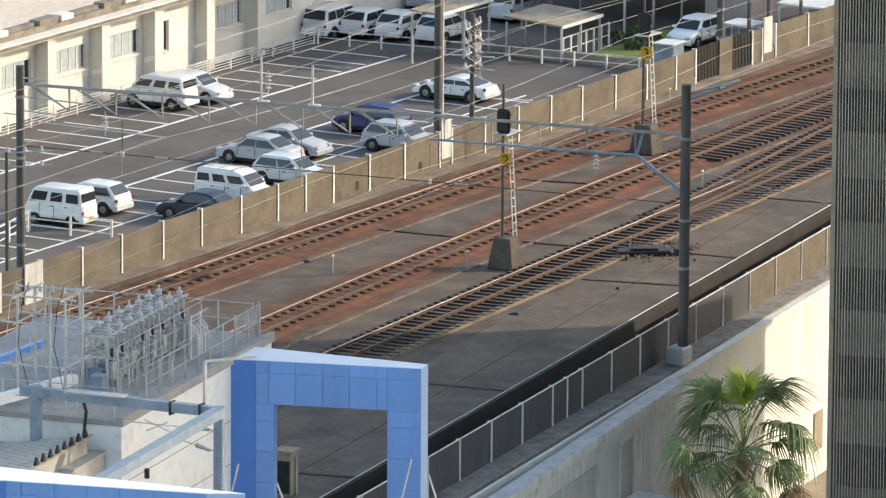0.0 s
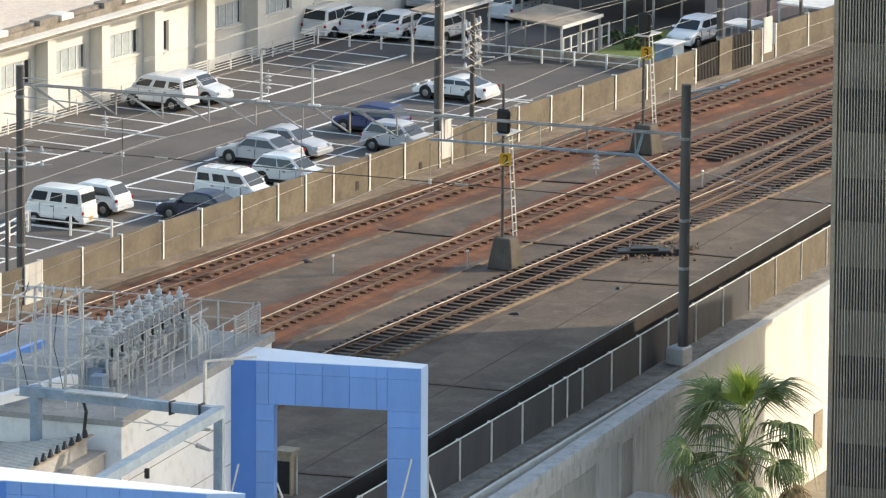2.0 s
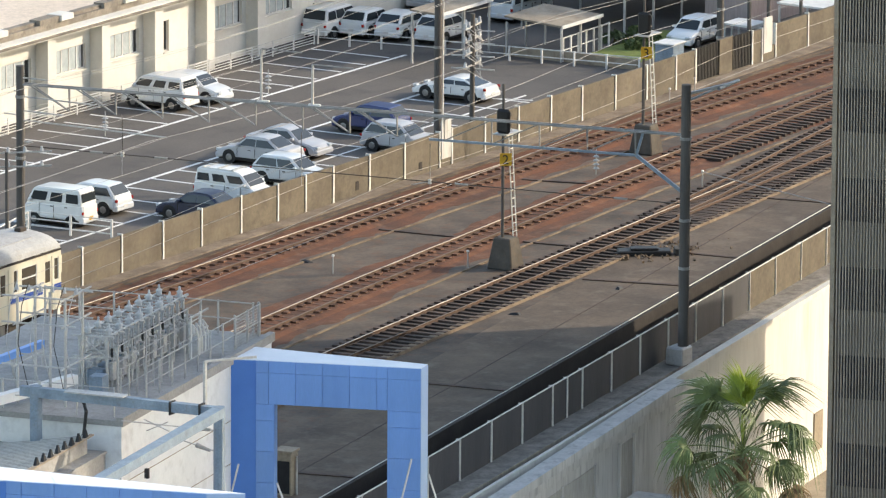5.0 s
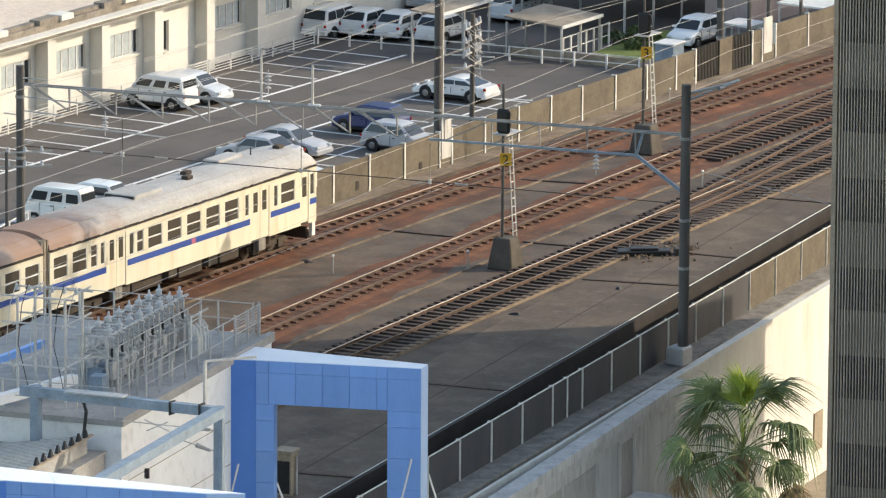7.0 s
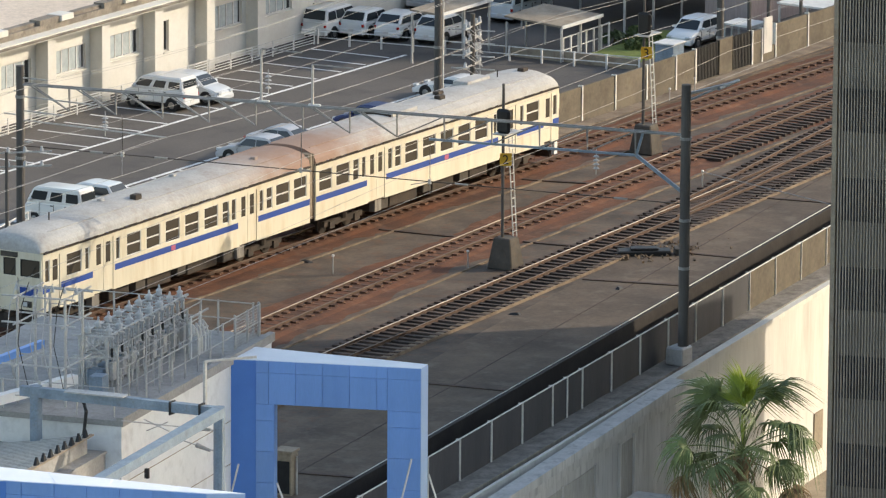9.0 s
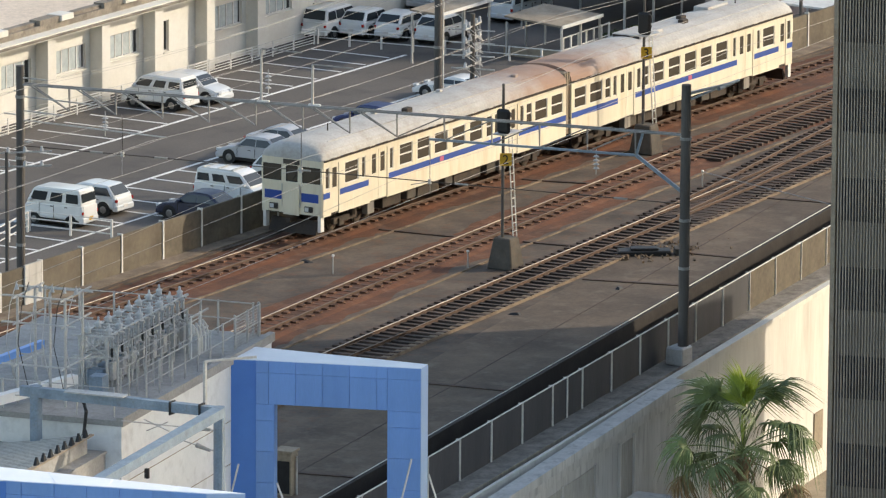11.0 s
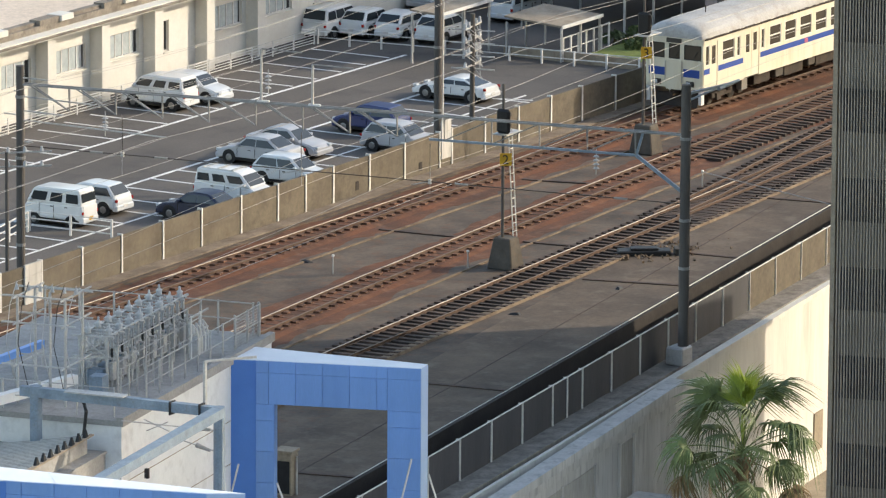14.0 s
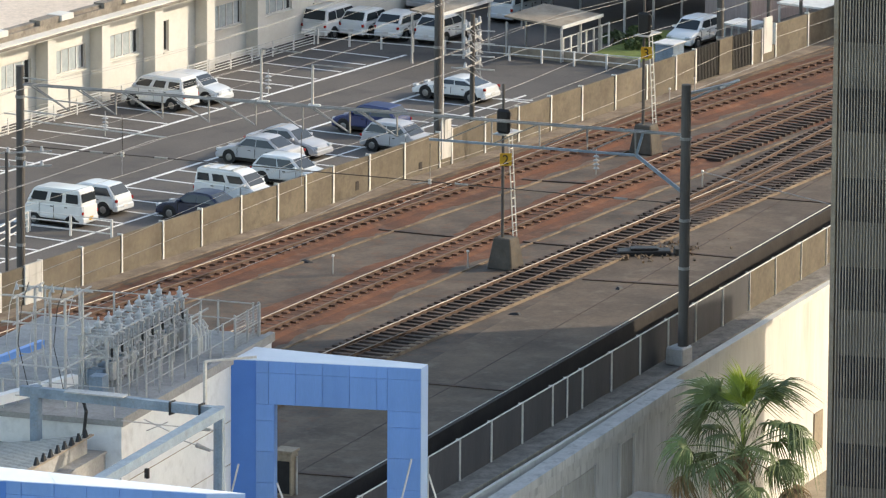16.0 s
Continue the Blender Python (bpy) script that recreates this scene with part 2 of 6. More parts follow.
def tube(bm, p, q, r, r2=None, n=8):
    p, q = Vector(p), Vector(q)
    r2 = r if r2 is None else r2
    d = (q - p).normalized()
    side = d.cross(Vector((0, 0, 1)))
    side = Vector((1, 0, 0)) if side.length < 1e-4 else side.normalized()
    up = d.cross(side)
    ring = [side * math.cos(2 * math.pi * i / n) + up * math.sin(2 * math.pi * i / n) for i in range(n)]
    return prism(bm, [p + v * r for v in ring], [q + v * r2 for v in ring])


def part(name, bm, material, parent=None, label="", smooth=False, bevel=0.0, segments=1):
    """Links a bmesh as one mesh object under a thing or a part."""
    if bevel:
        bmesh.ops.bevel(bm, geom=bm.edges[:], offset=bevel, segments=segments, affect="EDGES", clamp_overlap=True)
    bmesh.ops.recalc_face_normals(bm, faces=bm.faces[:])
    me = bpy.data.meshes.new(name)
    bm.to_mesh(me)
    bm.free()
    me.materials.append(material)
    if smooth:
        for p in me.polygons:
            p.use_smooth = True
        me.set_sharp_from_angle(angle=radians(38))
    ob = new(name, me)
    ob.parent = parent
    if label:
        ob["label"] = label
    return ob


def bmn():
    return bmesh.new()


def thing(name, label, category, group="", kind="", at=None):
    ob = new(name)
    if at is not None:
        ob.matrix_world = at
    return tagged(ob, label, category, group, kind)


def piece(name, me, parent, m):
    """One of many alike pieces, on shared mesh data."""
    ob = new(name, me)
    ob.parent = parent
    ob.matrix_basis = m
    return ob


def shared(name, bm, material):
    bmesh.ops.recalc_face_normals(bm, faces=bm.faces[:])
    me = bpy.data.meshes.new(name)
    bm.to_mesh(me)
    bm.free()
    me.materials.append(material)
    return me


# ---- the ground and the viaduct ----
LOT = -6.0
STREET = -9.8
DECK_Z = -0.25
TRACK_1 = [(-140, -0.6), (-60, -0.35), (-16, -0.12), (0, 0.06), (24, 0.06), (50, -0.1), (90, -0.6), (140, -1.6)]
TRACK_2 = [(-140, -20.0), (-60, -12.2), (-30, -9.2), (-12, -7.6), (-5, -7.0), (11.5, -5.98), (17, -5.6), (31.5, -5.0), (42, -4.4), (90, -2.6), (140, -3.0)]
TRACK_3 = [(-140, -24.0), (-60, -16.6), (-17.5, -13.25), (-3.4, -12.3), (5.0, -11.75), (16, -11.15), (32, -10.15), (60, -8.6), (100, -6.6)]
TRACK_4 = [(11, -11.35), (18, -10.75), (26, -9.6), (35, -8.35), (50, -6.9), (70, -5.6), (100, -4.0)]


def kerb_y(x):
    return -19.27 + 0.1548 * x


def parapet_y(x):
    return -21.23 + 0.152 * x


def along(line, x):
    xs = [p[0] for p in line]
    ys = [p[1] for p in line]
    return float(np.mean([np.interp(x + d, xs, ys) for d in (-6, -3, 0, 3, 6)]))


bm = bmn()
box(bm, -3000, 3000, -3000, 3000, STREET - 1.0, STREET)
tagged(part("ground", bm, EARTH), "grey town ground that runs to the horizon", "ground", kind="structure")
bm = bmn()
box(bm, -60, 69.2, 3.3, 75, STREET, LOT)
tagged(part("parking_lot", bm, ASPHALT), "worn dark asphalt surface of a parking lot", "parking lot", kind="structure")
bm = bmn()
box(bm, 69.2, 150, 3.3, 75, STREET, LOT - 0.004)
tagged(part("pavement", bm, ASPHALT), "dark asphalt yard behind the parking lot", "yard", kind="structure")

deck = thing("viaduct", "concrete railway viaduct deck stained brown by rust dust", "viaduct", kind="structure")
bm = bmn()
upright(bm, [(-140, kerb_y(-140)), (140, kerb_y(140)), (140, 3.3), (-140, 3.3)], STREET, DECK_Z)
part("deck_slab", bm, DECK, deck)
bm = bmn()
upright(bm, [(-140, parapet_y(-140) - 1.05), (140, parapet_y(140) - 1.05), (140, kerb_y(140) - 0.01), (-140, kerb_y(-140) - 0.01)], STREET, -1.35)
part("ledge", bm, DIRTY, deck, "dirty concrete ledge outside the parapet")
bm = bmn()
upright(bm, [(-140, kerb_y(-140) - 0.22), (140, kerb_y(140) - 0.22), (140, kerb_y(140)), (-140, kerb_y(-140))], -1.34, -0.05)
part("deck_kerb", bm, DARK_BROWN, deck, "dark brown kerb wall")
bm = bmn()
upright(bm, [(-140, kerb_y(-140) - 0.045), (140, kerb_y(140) - 0.045), (140, kerb_y(140) - 0.02), (-140, kerb_y(-140) - 0.02)], -0.05, -0.015)
part("kerb_edge", bm, WHITE, deck, "thin pale steel edge strip")
bm = upright(bmn(), [(-140, kerb_y(-140) + 2.6), (60, kerb_y(60) + 2.6), (60, kerb_y(60) + 2.66), (-140, kerb_y(-140) + 2.66)], DECK_Z, DECK_Z + 0.02)
part("slab_seam", bm, SLEEPER, deck, "thin dark seam along the slab")
bm = bmn()
for x0, y0, x1, y1 in ((-19.6, -18.2, -19.0, -21.9), (1.0, -14.2, 2.2, -18.7), (8.0, -15.0, 8.3, -17.7), (20.3, -12.6, 20.9, -15.8), (5.3, -1.6, 5.7, -5.2), (18.2, -1.4, 19.0, -4.6), (6.4, -8.2, 6.7, -10.4), (-35.3, -22.0, -34.7, -24.4)):
    beam(bm, (x0, y0, DECK_Z + 0.02), (x1, y1, DECK_Z + 0.02), 0.22, 0.07)
part("joint_covers", bm, SLEEPER, deck, "dark strips over the slab joints")["kind"] = "stuff"


bm = upright(bmn(), [(-140, kerb_y(-140) + 0.03), (100, kerb_y(100) + 0.03), (100, kerb_y(100) + 3.3), (-12, kerb_y(-12) + 5.2), (-140, kerb_y(-140) + 3.6)], DECK_Z, DECK_Z + 0.012)
part("service_way", bm, DECK_GREY, deck, "greyer concrete slab of the service way")


# ---- tracks ----
def sweep(bm, line, offset, profile, x0, x1, step=2.0):
    """Sweeps a profile (across, up) along a track line."""
    n = max(2, int((x1 - x0) / step) + 1)
    rings = []
    for x in np.linspace(x0, x1, n):
        y, g = along(line, x), (along(line, x + 1) - along(line, x - 1)) / 2
        nx, ny = -g / math.hypot(1, g), 1 / math.hypot(1, g)
        rings.append([bm.verts.new((x + nx * (offset + s), y + ny * (offset + s), z)) for s, z in profile])
    k = len(profile)
    for a, b in zip(rings, rings[1:]):
        for i in range(k):
            bm.faces.new((a[i], a[(i + 1) % k], b[(i + 1) % k], b[i]))
    bm.faces.new(rings[0])
    bm.faces.new(rings[-1][::-1])
    return bm


def track(name, line, x0, x1, wooden_from, bright_to, label, bed, kerbed=True):
    """Two rails on sleepers in a raised bed; sleepers are pieces where the view passes nearest."""
    tr = thing(name, label, "railway track", kind="structure")
    bm = bmn()
    if bed == "slab":
        sweep(bm, line, 0, [(-1.3, DECK_Z), (1.3, DECK_Z), (1.05, -0.16), (-1.05, -0.16)], x0, x1)
        part("track_bed", bm, BED, tr, "rust-brown dusted bed")
        # rust dust lies unevenly over the slab beside the bed
        bm = bmn()
        rows = []
        for x in np.arange(x0, x1, 0.45):
            y = along(line, x)
            lo = -2.0 + 0.55 * noise.noise((x * 0.35, y, 1.7)) + 0.3 * noise.noise((x * 1.4, y, 4.1))
            hi = 1.7 + 0.4 * noise.noise((x * 0.4, y, 9.2)) + 0.2 * noise.noise((x * 1.7, y, 2.2))
            rows.append([bm.verts.new((x, y + s, DECK_Z + z)) for s, z in ((lo, 0.002), (lo + 0.12, 0.012), (hi - 0.1, 0.012), (hi, 0.002))])
        for u, v in zip(rows, rows[1:]):
            for i in range(3):
                bm.faces.new((u[i], v[i], v[i + 1], u[i + 1]))
        part("rust_dust", bm, BED, tr, "uneven film of rust dust")
        bm = sweep(bmn(), line, -2.35, [(-0.06, DECK_Z), (0.06, DECK_Z), (0.05, -0.19), (-0.05, -0.19)], x0, x1)
        part("bed_kerb", bm, KERB_OLD, tr, "thin pale concrete kerb")
    else:
        sweep(bm, line, 0, [(-1.56, DECK_Z), (1.4, DECK_Z), (1.3, -0.2), (-1.5, -0.2)], x0, x1)
        part("track_bed", bm, BALLAST, tr, "brown stony bed")
        if kerbed:
            bm = sweep(bmn(), line, -1.62, [(-0.3, DECK_Z), (0.12, DECK_Z), (0.12, -0.145), (-0.26, -0.145)], x0, x1)
            part("bed_kerb", bm, KERB_OLD, tr, "rust-stained pale concrete kerb")
    bm = bmn()
    for s in (-0.5665, 0.5665):
        sweep(bm, line, s, [(-0.06, -0.15), (0.06, -0.15), (0.02, -0.125), (0.012, -0.05), (-0.012, -0.05), (-0.02, -0.125)], x0, x1)
        sweep(bm, line, s, [(-0.034, -0.05), (0.034, -0.05), (0.034, -0.012), (-0.034, -0.012)], x0, x1)
    part("rail_webs", bm, RAIL_RUST, tr, "rusty rail sides")
    head = [(-0.033, -0.0125), (0.033, -0.0125), (0.028, 0.0), (-0.028, 0.0)]
    part("rail", sweep(bmn(), line, -0.5665, head, x0, x1), RAIL_DULL, tr, "rust-dulled rail head")
    if bright_to > x0:
        part("rail", sweep(bmn(), line, 0.5665, head, x0, bright_to), RAIL_HEAD, tr, "worn bright rail head")
    part("rail", sweep(bmn(), line, 0.5665, head, max(x0, bright_to), x1), RAIL_DULL, tr, "rust-dulled rail head")
    wood = shared("sleeper", box(bmn(), -0.12, 0.12, -1.86, 1.15, -0.235, -0.115), SLEEPER)
    rusty = shared("sleeper", box(bmn(), -0.1, 0.1, -0.98, 0.98, -0.2, -0.148), RUSTY_SLEEPER)
    clip = bmn()
    for s in (-0.5665, 0.5665):
        box(clip, -0.14, 0.14, s - 0.3, s - 0.045, -0.16, -0.085)
        box(clip, -0.14, 0.14, s + 0.045, s + 0.2, -0.16, -0.08)
    clip = shared("rail_fastening", clip, RUSTY_SLEEPER)
    x = x0 + 0.3
    while x < x1:
        y, g = along(line, x), (along(line, x + 1) - along(line, x - 1)) / 2
        if -26 < x < 62:
            m = pose(x, y, random.uniform(-0.008, 0.008), 0, 0, math.degrees(math.atan(g)) + random.uniform(-0.7, 0.7))
            piece("sleeper", wood if x > wooden_from else rusty, tr, m)
            if x < wooden_from:
                piece("rail_fastening", clip, tr, m)
        x += 0.62 if x > wooden_from else 0.72
    return tr


track("track_1", TRACK_1, -130, 130, 1000, 20, "railway track with rusty rails on a red-brown bed", "slab")
track("track_2", TRACK_2, -130, 130, 26, 26, "railway track with bright rails on a red-brown bed", "slab")
track("track_3", TRACK_3, -130, 95, -100, 22, "railway track on black wooden sleepers with a pale kerb", "ballast")
track("track_4", TRACK_4, 14, 95, -100, 14, "branch track curving off over black wooden sleepers", "ballast", False)


# ---- walls beside the tracks ----
def far_wall():
    w = thing("wall_north", "weathered concrete panel wall with white steel posts", "wall", kind="structure")
    xs = [-11.47 - 3.12 * i for i in range(21, 0, -1)] + [-11.47, -8.38, -5.1, -2.0, 1.24, 4.29, 6.63, 8.99, 12.11, 15.18, 18.3, 19.4, 22.4, 25.5, 28.52, 31.46, 34.66, 37.7, 40.59, 42.55, 48.29, 49.3, 50.7] + [54.1 + 3.12 * i for i in range(18)]
    post = bmn()
    box(post, -0.05, 0.05, 2.95, 2.985, -0.28, 1.5)
    box(post, -0.02, 0.02, 2.985, 3.14, -0.28, 1.5)
    box(post, -0.05, 0.05, 3.14, 3.18, -0.28, 1.5)
    post = shared("post", post, WHITE)
    for a, b in zip(xs, xs[1:]):
        piece("post", post, w, pose(a, 0, 0))
        if a in (18.3, 49.3):
            part("wall_panel", box(bmn(), a + 0.03, b - 0.03, 3.0, 3.12, LOT, 0.45), WALL, w)
            part("wall_door", box(bmn(), a + 0.06, a + 0.9, 2.9, 2.96, 0.2, 1.95), WALL_GREY, w, "pale steel door panel")
            continue
        if a == 42.55:
            # a stretch of dark lattice between two stubs
            part("wall_panel", box(bmn(), a, b, 3.0, 3.12, LOT, -0.15), WALL, w)
            bm = bmn()
            for i in range(38):
                x = a + 0.1 + i * 0.15
                if not 44.9 < x < 46.2:
                    box(bm, x, x + 0.075, 3.02, 3.1, -0.15, 1.5)
            part("lattice", bm, BLACK, w, "dark lattice fence")["kind"] = "stuff"
            part("wall_stub", box(bmn(), 44.9, 46.2, 2.95, 3.15, -0.15, 1.55), WALL, w)
            continue
        part("wall_panel", box(bmn(), a + 0.03, b - 0.03, 3.0, 3.12, LOT, 1.43 + random.uniform(-0.015, 0.015)), WALL, w)
    part("wall_door", box(bmn(), -15.95, -14.75, 2.9, 2.98, -0.2, 1.5), WALL_GREY, w, "pale steel door panel")
    for x, z in ((16.62, 0.16), (11.07, 0.23)):
        part("wall_slot", box(bmn(), x - 0.14, x + 0.14, 2.985, 3.004, z - 0.2, z + 0.2), DARK_BROWN, w, "small dark slot in the panel")
    part("footpath", box(bmn(), -75, 110, 2.2, 2.98, DECK_Z, -0.19), PATH, w, "dirty brown concrete footpath strip")
    part("cable_trough", box(bmn(), -75, 110, 1.75, 2.0, DECK_Z, -0.17), DECK, w)
    return w


def near_wall():
    w = thing("wall_south", "parapet of slate-grey and concrete panels between thin pale posts", "wall", kind="structure")
    g = math.degrees(math.atan(0.152))
    gap = 3.33
    step = gap / math.hypot(1, 0.152)
    panel = {}
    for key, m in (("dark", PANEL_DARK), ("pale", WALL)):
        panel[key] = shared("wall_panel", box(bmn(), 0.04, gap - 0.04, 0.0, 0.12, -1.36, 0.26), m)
    post = shared("post", box(bmn(), -0.022, 0.022, -0.06, 0.15, -1.35, 0.3), WHITE)
    rail = shared("top_rail", box(bmn(), 0, gap, -0.03, 0.015, 0.275, 0.31), WHITE)
    for i in range(-14, 34):
        x = -29.38 + 0.3 + step * i
        m = pose(x, parapet_y(x), 0, 0, 0, g)
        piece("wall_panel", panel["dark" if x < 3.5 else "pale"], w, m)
        piece("post", post, w, m)
        piece("top_rail", rail, w, m)
    x = -17.6
    piece("post", post, w, pose(x, parapet_y(x), 0, 0, 0, g))
    return w


far_wall()
near_wall()


# ---- the train ----
def railcar(label, cooled):
    """A diesel railcar with its cab at +x; the plain end at x = 0.25."""
    car = thing("railcar", label, "railcar", "two-car train")
    x0, x1, hw = 0.25, 21.6, 1.55
    sill, band0, band1, eave, rise = 1.05, 2.25, 3.2, 3.48, 0.78
    wins = [(0.53, 1.6, 1), (1.96, 3.08, 1), (3.38, 3.87, 1), (4.12, 4.44, 0), (6.35, 6.72, 0), (6.95, 7.46, 1), (7.82, 8.93, 1), (9.35, 10.47, 1), (10.89, 12.02, 1), (12.44, 13.53, 1), (13.94, 15.06, 1), (15.6, 15.9, 0), (17.97, 18.28, 0), (18.55, 19.7, 1), (20.98, 21.33, 0)]
    doors = [(4.67, 6.08), (16.11, 17.58)]
    holes = sorted([(a, b, "w", k) for a, b, k in wins] + [(a, b, "d", 0) for a, b in doors] + [(20.2, 20.84, "c", 0)])
    for side in (-1, 1):
        ya, yb = (-hw, -hw + 0.07) if side < 0 else (hw - 0.07, hw)
        last = x0
        for a, b, kind, k in holes:
            part("side_panel", box(bmn(), last, a, ya, yb, sill, eave), IVORY, car)
            if kind == "w":
                part("side_panel", box(bmn(), a, b, ya, yb, sill, band0), IVORY, car)
                part("side_panel", box(bmn(), a, b, ya, yb, band1, eave), IVORY, car)
            else:
                part("side_panel", box(bmn(), a, b, ya, yb, 3.3, eave), IVORY, car)
            last = b
        part("side_panel", box(bmn(), last, x1 - 0.1, ya, yb, sill, eave), IVORY, car)
        # the waist band, broken at the doors
        last = x0 + 0.02
        for a, b in doors + [(20.24, 20.84)]:
            y = -hw - 0.006 if side < 0 else hw
            part("waist_band", box(bmn(), last, a - 0.12, y, y + 0.006, 1.84, 2.1), TRAIN_BLUE, car, "blue painted band")
            last = b + 0.12
        part("waist_band", box(bmn(), last, x1 - 0.1, y, y + 0.006, 1.84, 2.1), TRAIN_BLUE, car, "blue painted band")
        y = ya + 0.045 if side < 0 else yb - 0.045
        for a, b, k in wins:
            wd = part("window", box(bmn(), a, b, y - 0.008, y + 0.008, band0, band1), TRAIN_GLASS, car, "dark window pane")
            bm = bmn()
            t = 0.035
            yy = (y - 0.03, y + 0.015) if side < 0 else (y - 0.015, y + 0.03)
            box(bm, a, a + t, *yy, band0, band1)
            box(bm, b - t, b, *yy, band0, band1)
            box(bm, a + t, b - t, *yy, band0, band0 + t)
            box(bm, a + t, b - t, *yy, band1 - t, band1)
            if k:
                box(bm, a + t, b - t, *yy, 2.7, 2.76)
            part("window_frame", bm, WHITE, wd)
        for a, b in doors:
            c = (a + b) / 2
            for l, r in ((a + 0.02, c - 0.012), (c + 0.012, b - 0.02)):
                bm = bmn()
                m = (r - l) * 0.24
                box(bm, l, r, y - 0.02, y + 0.02, sill + 0.05, 2.28)
                box(bm, l, r, y - 0.02, y + 0.02, 3.14, 3.29)
                box(bm, l, l + m, y - 0.02, y + 0.02, 2.28, 3.14)
                box(bm, r - m, r, y - 0.02, y + 0.02, 2.28, 3.14)
                d = part("door_leaf", bm, IVORY, car, "ivory sliding door leaf")
                part("pane", box(bmn(), l + m, r - m, y - 0.006, y + 0.006, 2.28, 3.14), TRAIN_GLASS, d)
        bm = bmn()
        box(bm, 20.22, 20.82, y - 0.02, y + 0.02, sill + 0.1, 2.25)
        box(bm, 20.22, 20.82, y - 0.02, y + 0.02, 3.12, 3.29)
        box(bm, 20.22, 20.34, y - 0.02, y + 0.02, 2.25, 3.12)
        box(bm, 20.72, 20.82, y - 0.02, y + 0.02, 2.25, 3.12)
        d = part("crew_door", bm, IVORY, car)
        part("pane", box(bmn(), 20.34, 20.72, y - 0.006, y + 0.006, 2.25, 3.12), TRAIN_GLASS, d)
        yg = -hw - 0.05 if side < 0 else hw
        part("rain_gutter", box(bmn(), x0, x1 - 0.15, yg, yg + 0.05, eave - 0.02, eave + 0.05), UNDER, car, "dark rain gutter along the eave")
    for y in (-hw - 0.012, hw + 0.006):
        part("route_badge", box(bmn(), 11.25, 11.58, y, y + 0.006, 1.86, 2.07), BADGE, car, "small pink badge on the blue band")
    # roof: a shallow arch, greyer in front, rustier towards the plain end
    arch = [(hw * math.sin(t), eave + 0.04 + (rise - 0.04) * math.cos(t) ** 0.8) for t in np.linspace(-math.pi / 2 + 0.02, math.pi / 2 - 0.02, 15)]
    part("roof", prism(bmn(), [(x0, y, z) for y, z in arch], [(x1 - 0.9, y, z) for y, z in arch]), TRAIN_ROOF, car, "grey dusty roof, rusty towards the joint")
    for s in (-1, 1):
        z = eave + 0.04 + (rise - 0.04) * math.cos(math.asin(0.62)) ** 0.8
        part("roof_strip", box(bmn(), x0 + 0.4, x1 - 1.4, s * 0.62 * hw - 0.03, s * 0.62 * hw + 0.03, z - 0.02, z + 0.025), TRAIN_ROOF, car)
    # cab end: rounded corners, three windows
    bm = bmn()
    nose = [(x1 - 0.9, -hw), (x1 - 0.1, -hw), (x1 - 0.03, -hw + 0.06), (x1, -hw + 0.2), (x1, hw - 0.2), (x1 - 0.03, hw - 0.06), (x1 - 0.1, hw), (x1 - 0.9, hw)]
    rows = []
    for x, h, k in ((x1 - 0.9, 1.0, 1.0), (x1 - 0.45, 0.95, 1.0), (x1 - 0.2, 0.82, 0.99), (x1 - 0.06, 0.6, 0.965), (x1 + 0.005, 0.3, 0.93), (x1 + 0.01, 0.0, 0.93)):
        rows.append([bm.verts.new((x, y * k, eave + 0.04 + (z - eave - 0.04) * h)) for y, z in arch])
    for a, b in zip(rows, rows[1:]):
        for i in range(len(a) - 1):
            bm.faces.new((a[i], a[i + 1], b[i + 1], b[i]))
    part("cab_roof", bm, TRAIN_ROOF, car, smooth=True)
    front = nose[1:-1]
    inner = [(x - 0.12, y * 0.94) for x, y in front]
    bm = bmn()
    w0, w1 = 2.5, 3.22
    upright(bm, front + inner[::-1], 1.12, w0)
    upright(bm, front + inner[::-1], w1, eave + 0.04)
    for y0, y1 in ((-hw + 0.02, -hw + 0.1), (-0.52, -0.3), (0.3, 0.52), (hw - 0.1, hw - 0.02)):
        box(bm, x1 - 0.12, x1 - 0.012, y0, y1, w0, w1)
    part("cab_front", bm, IVORY, car, "ivory cab front with three windows")
    for y0, y1 in ((-hw + 0.1, -0.52), (-0.3, 0.3), (0.52, hw - 0.1)):
        ws = part("windscreen", box(bmn(), x1 - 0.07, x1 - 0.05, y0, y1, w0, w1), TRAIN_GLASS, car)
        bm = bmn()
        for a, b, c, d in ((y0, y0 + 0.03, w0, w1), (y1 - 0.03, y1, w0, w1), (y0 + 0.03, y1 - 0.03, w0, w0 + 0.03), (y0 + 0.03, y1 - 0.03, w1 - 0.03, w1)):
            box(bm, x1 - 0.05, x1 - 0.02, a, b, c, d)
        part("rubber_seal", bm, RUBBER, ws)
        part("wiper", beam(bmn(), (x1 - 0.03, (y0 + y1) / 2, w0), (x1 - 0.03, (y0 + y1) / 2 + 0.25, w0 + 0.45), 0.02), DARK, ws)
    for s in (-1, 1):
        part("cab_band", box(bmn(), x1, x1 + 0.007, min(s * 0.5, s * (hw - 0.19)), max(s * 0.5, s * (hw - 0.19)), 1.68, 2.06), TRAIN_BLUE, car, "blue painted band on the cab front")
        part("lamp_housing", box(bmn(), x1, x1 + 0.07, s * 0.88 - 0.21, s * 0.88 + 0.21, 1.24, 1.5), UNDER_PALE, car, bevel=0.02)
        part("headlight", box(bmn(), x1 + 0.07, x1 + 0.085, s * 0.88 - 0.17, s * 0.88 + 0.02, 1.28, 1.46), CLEAR_LENS, car)
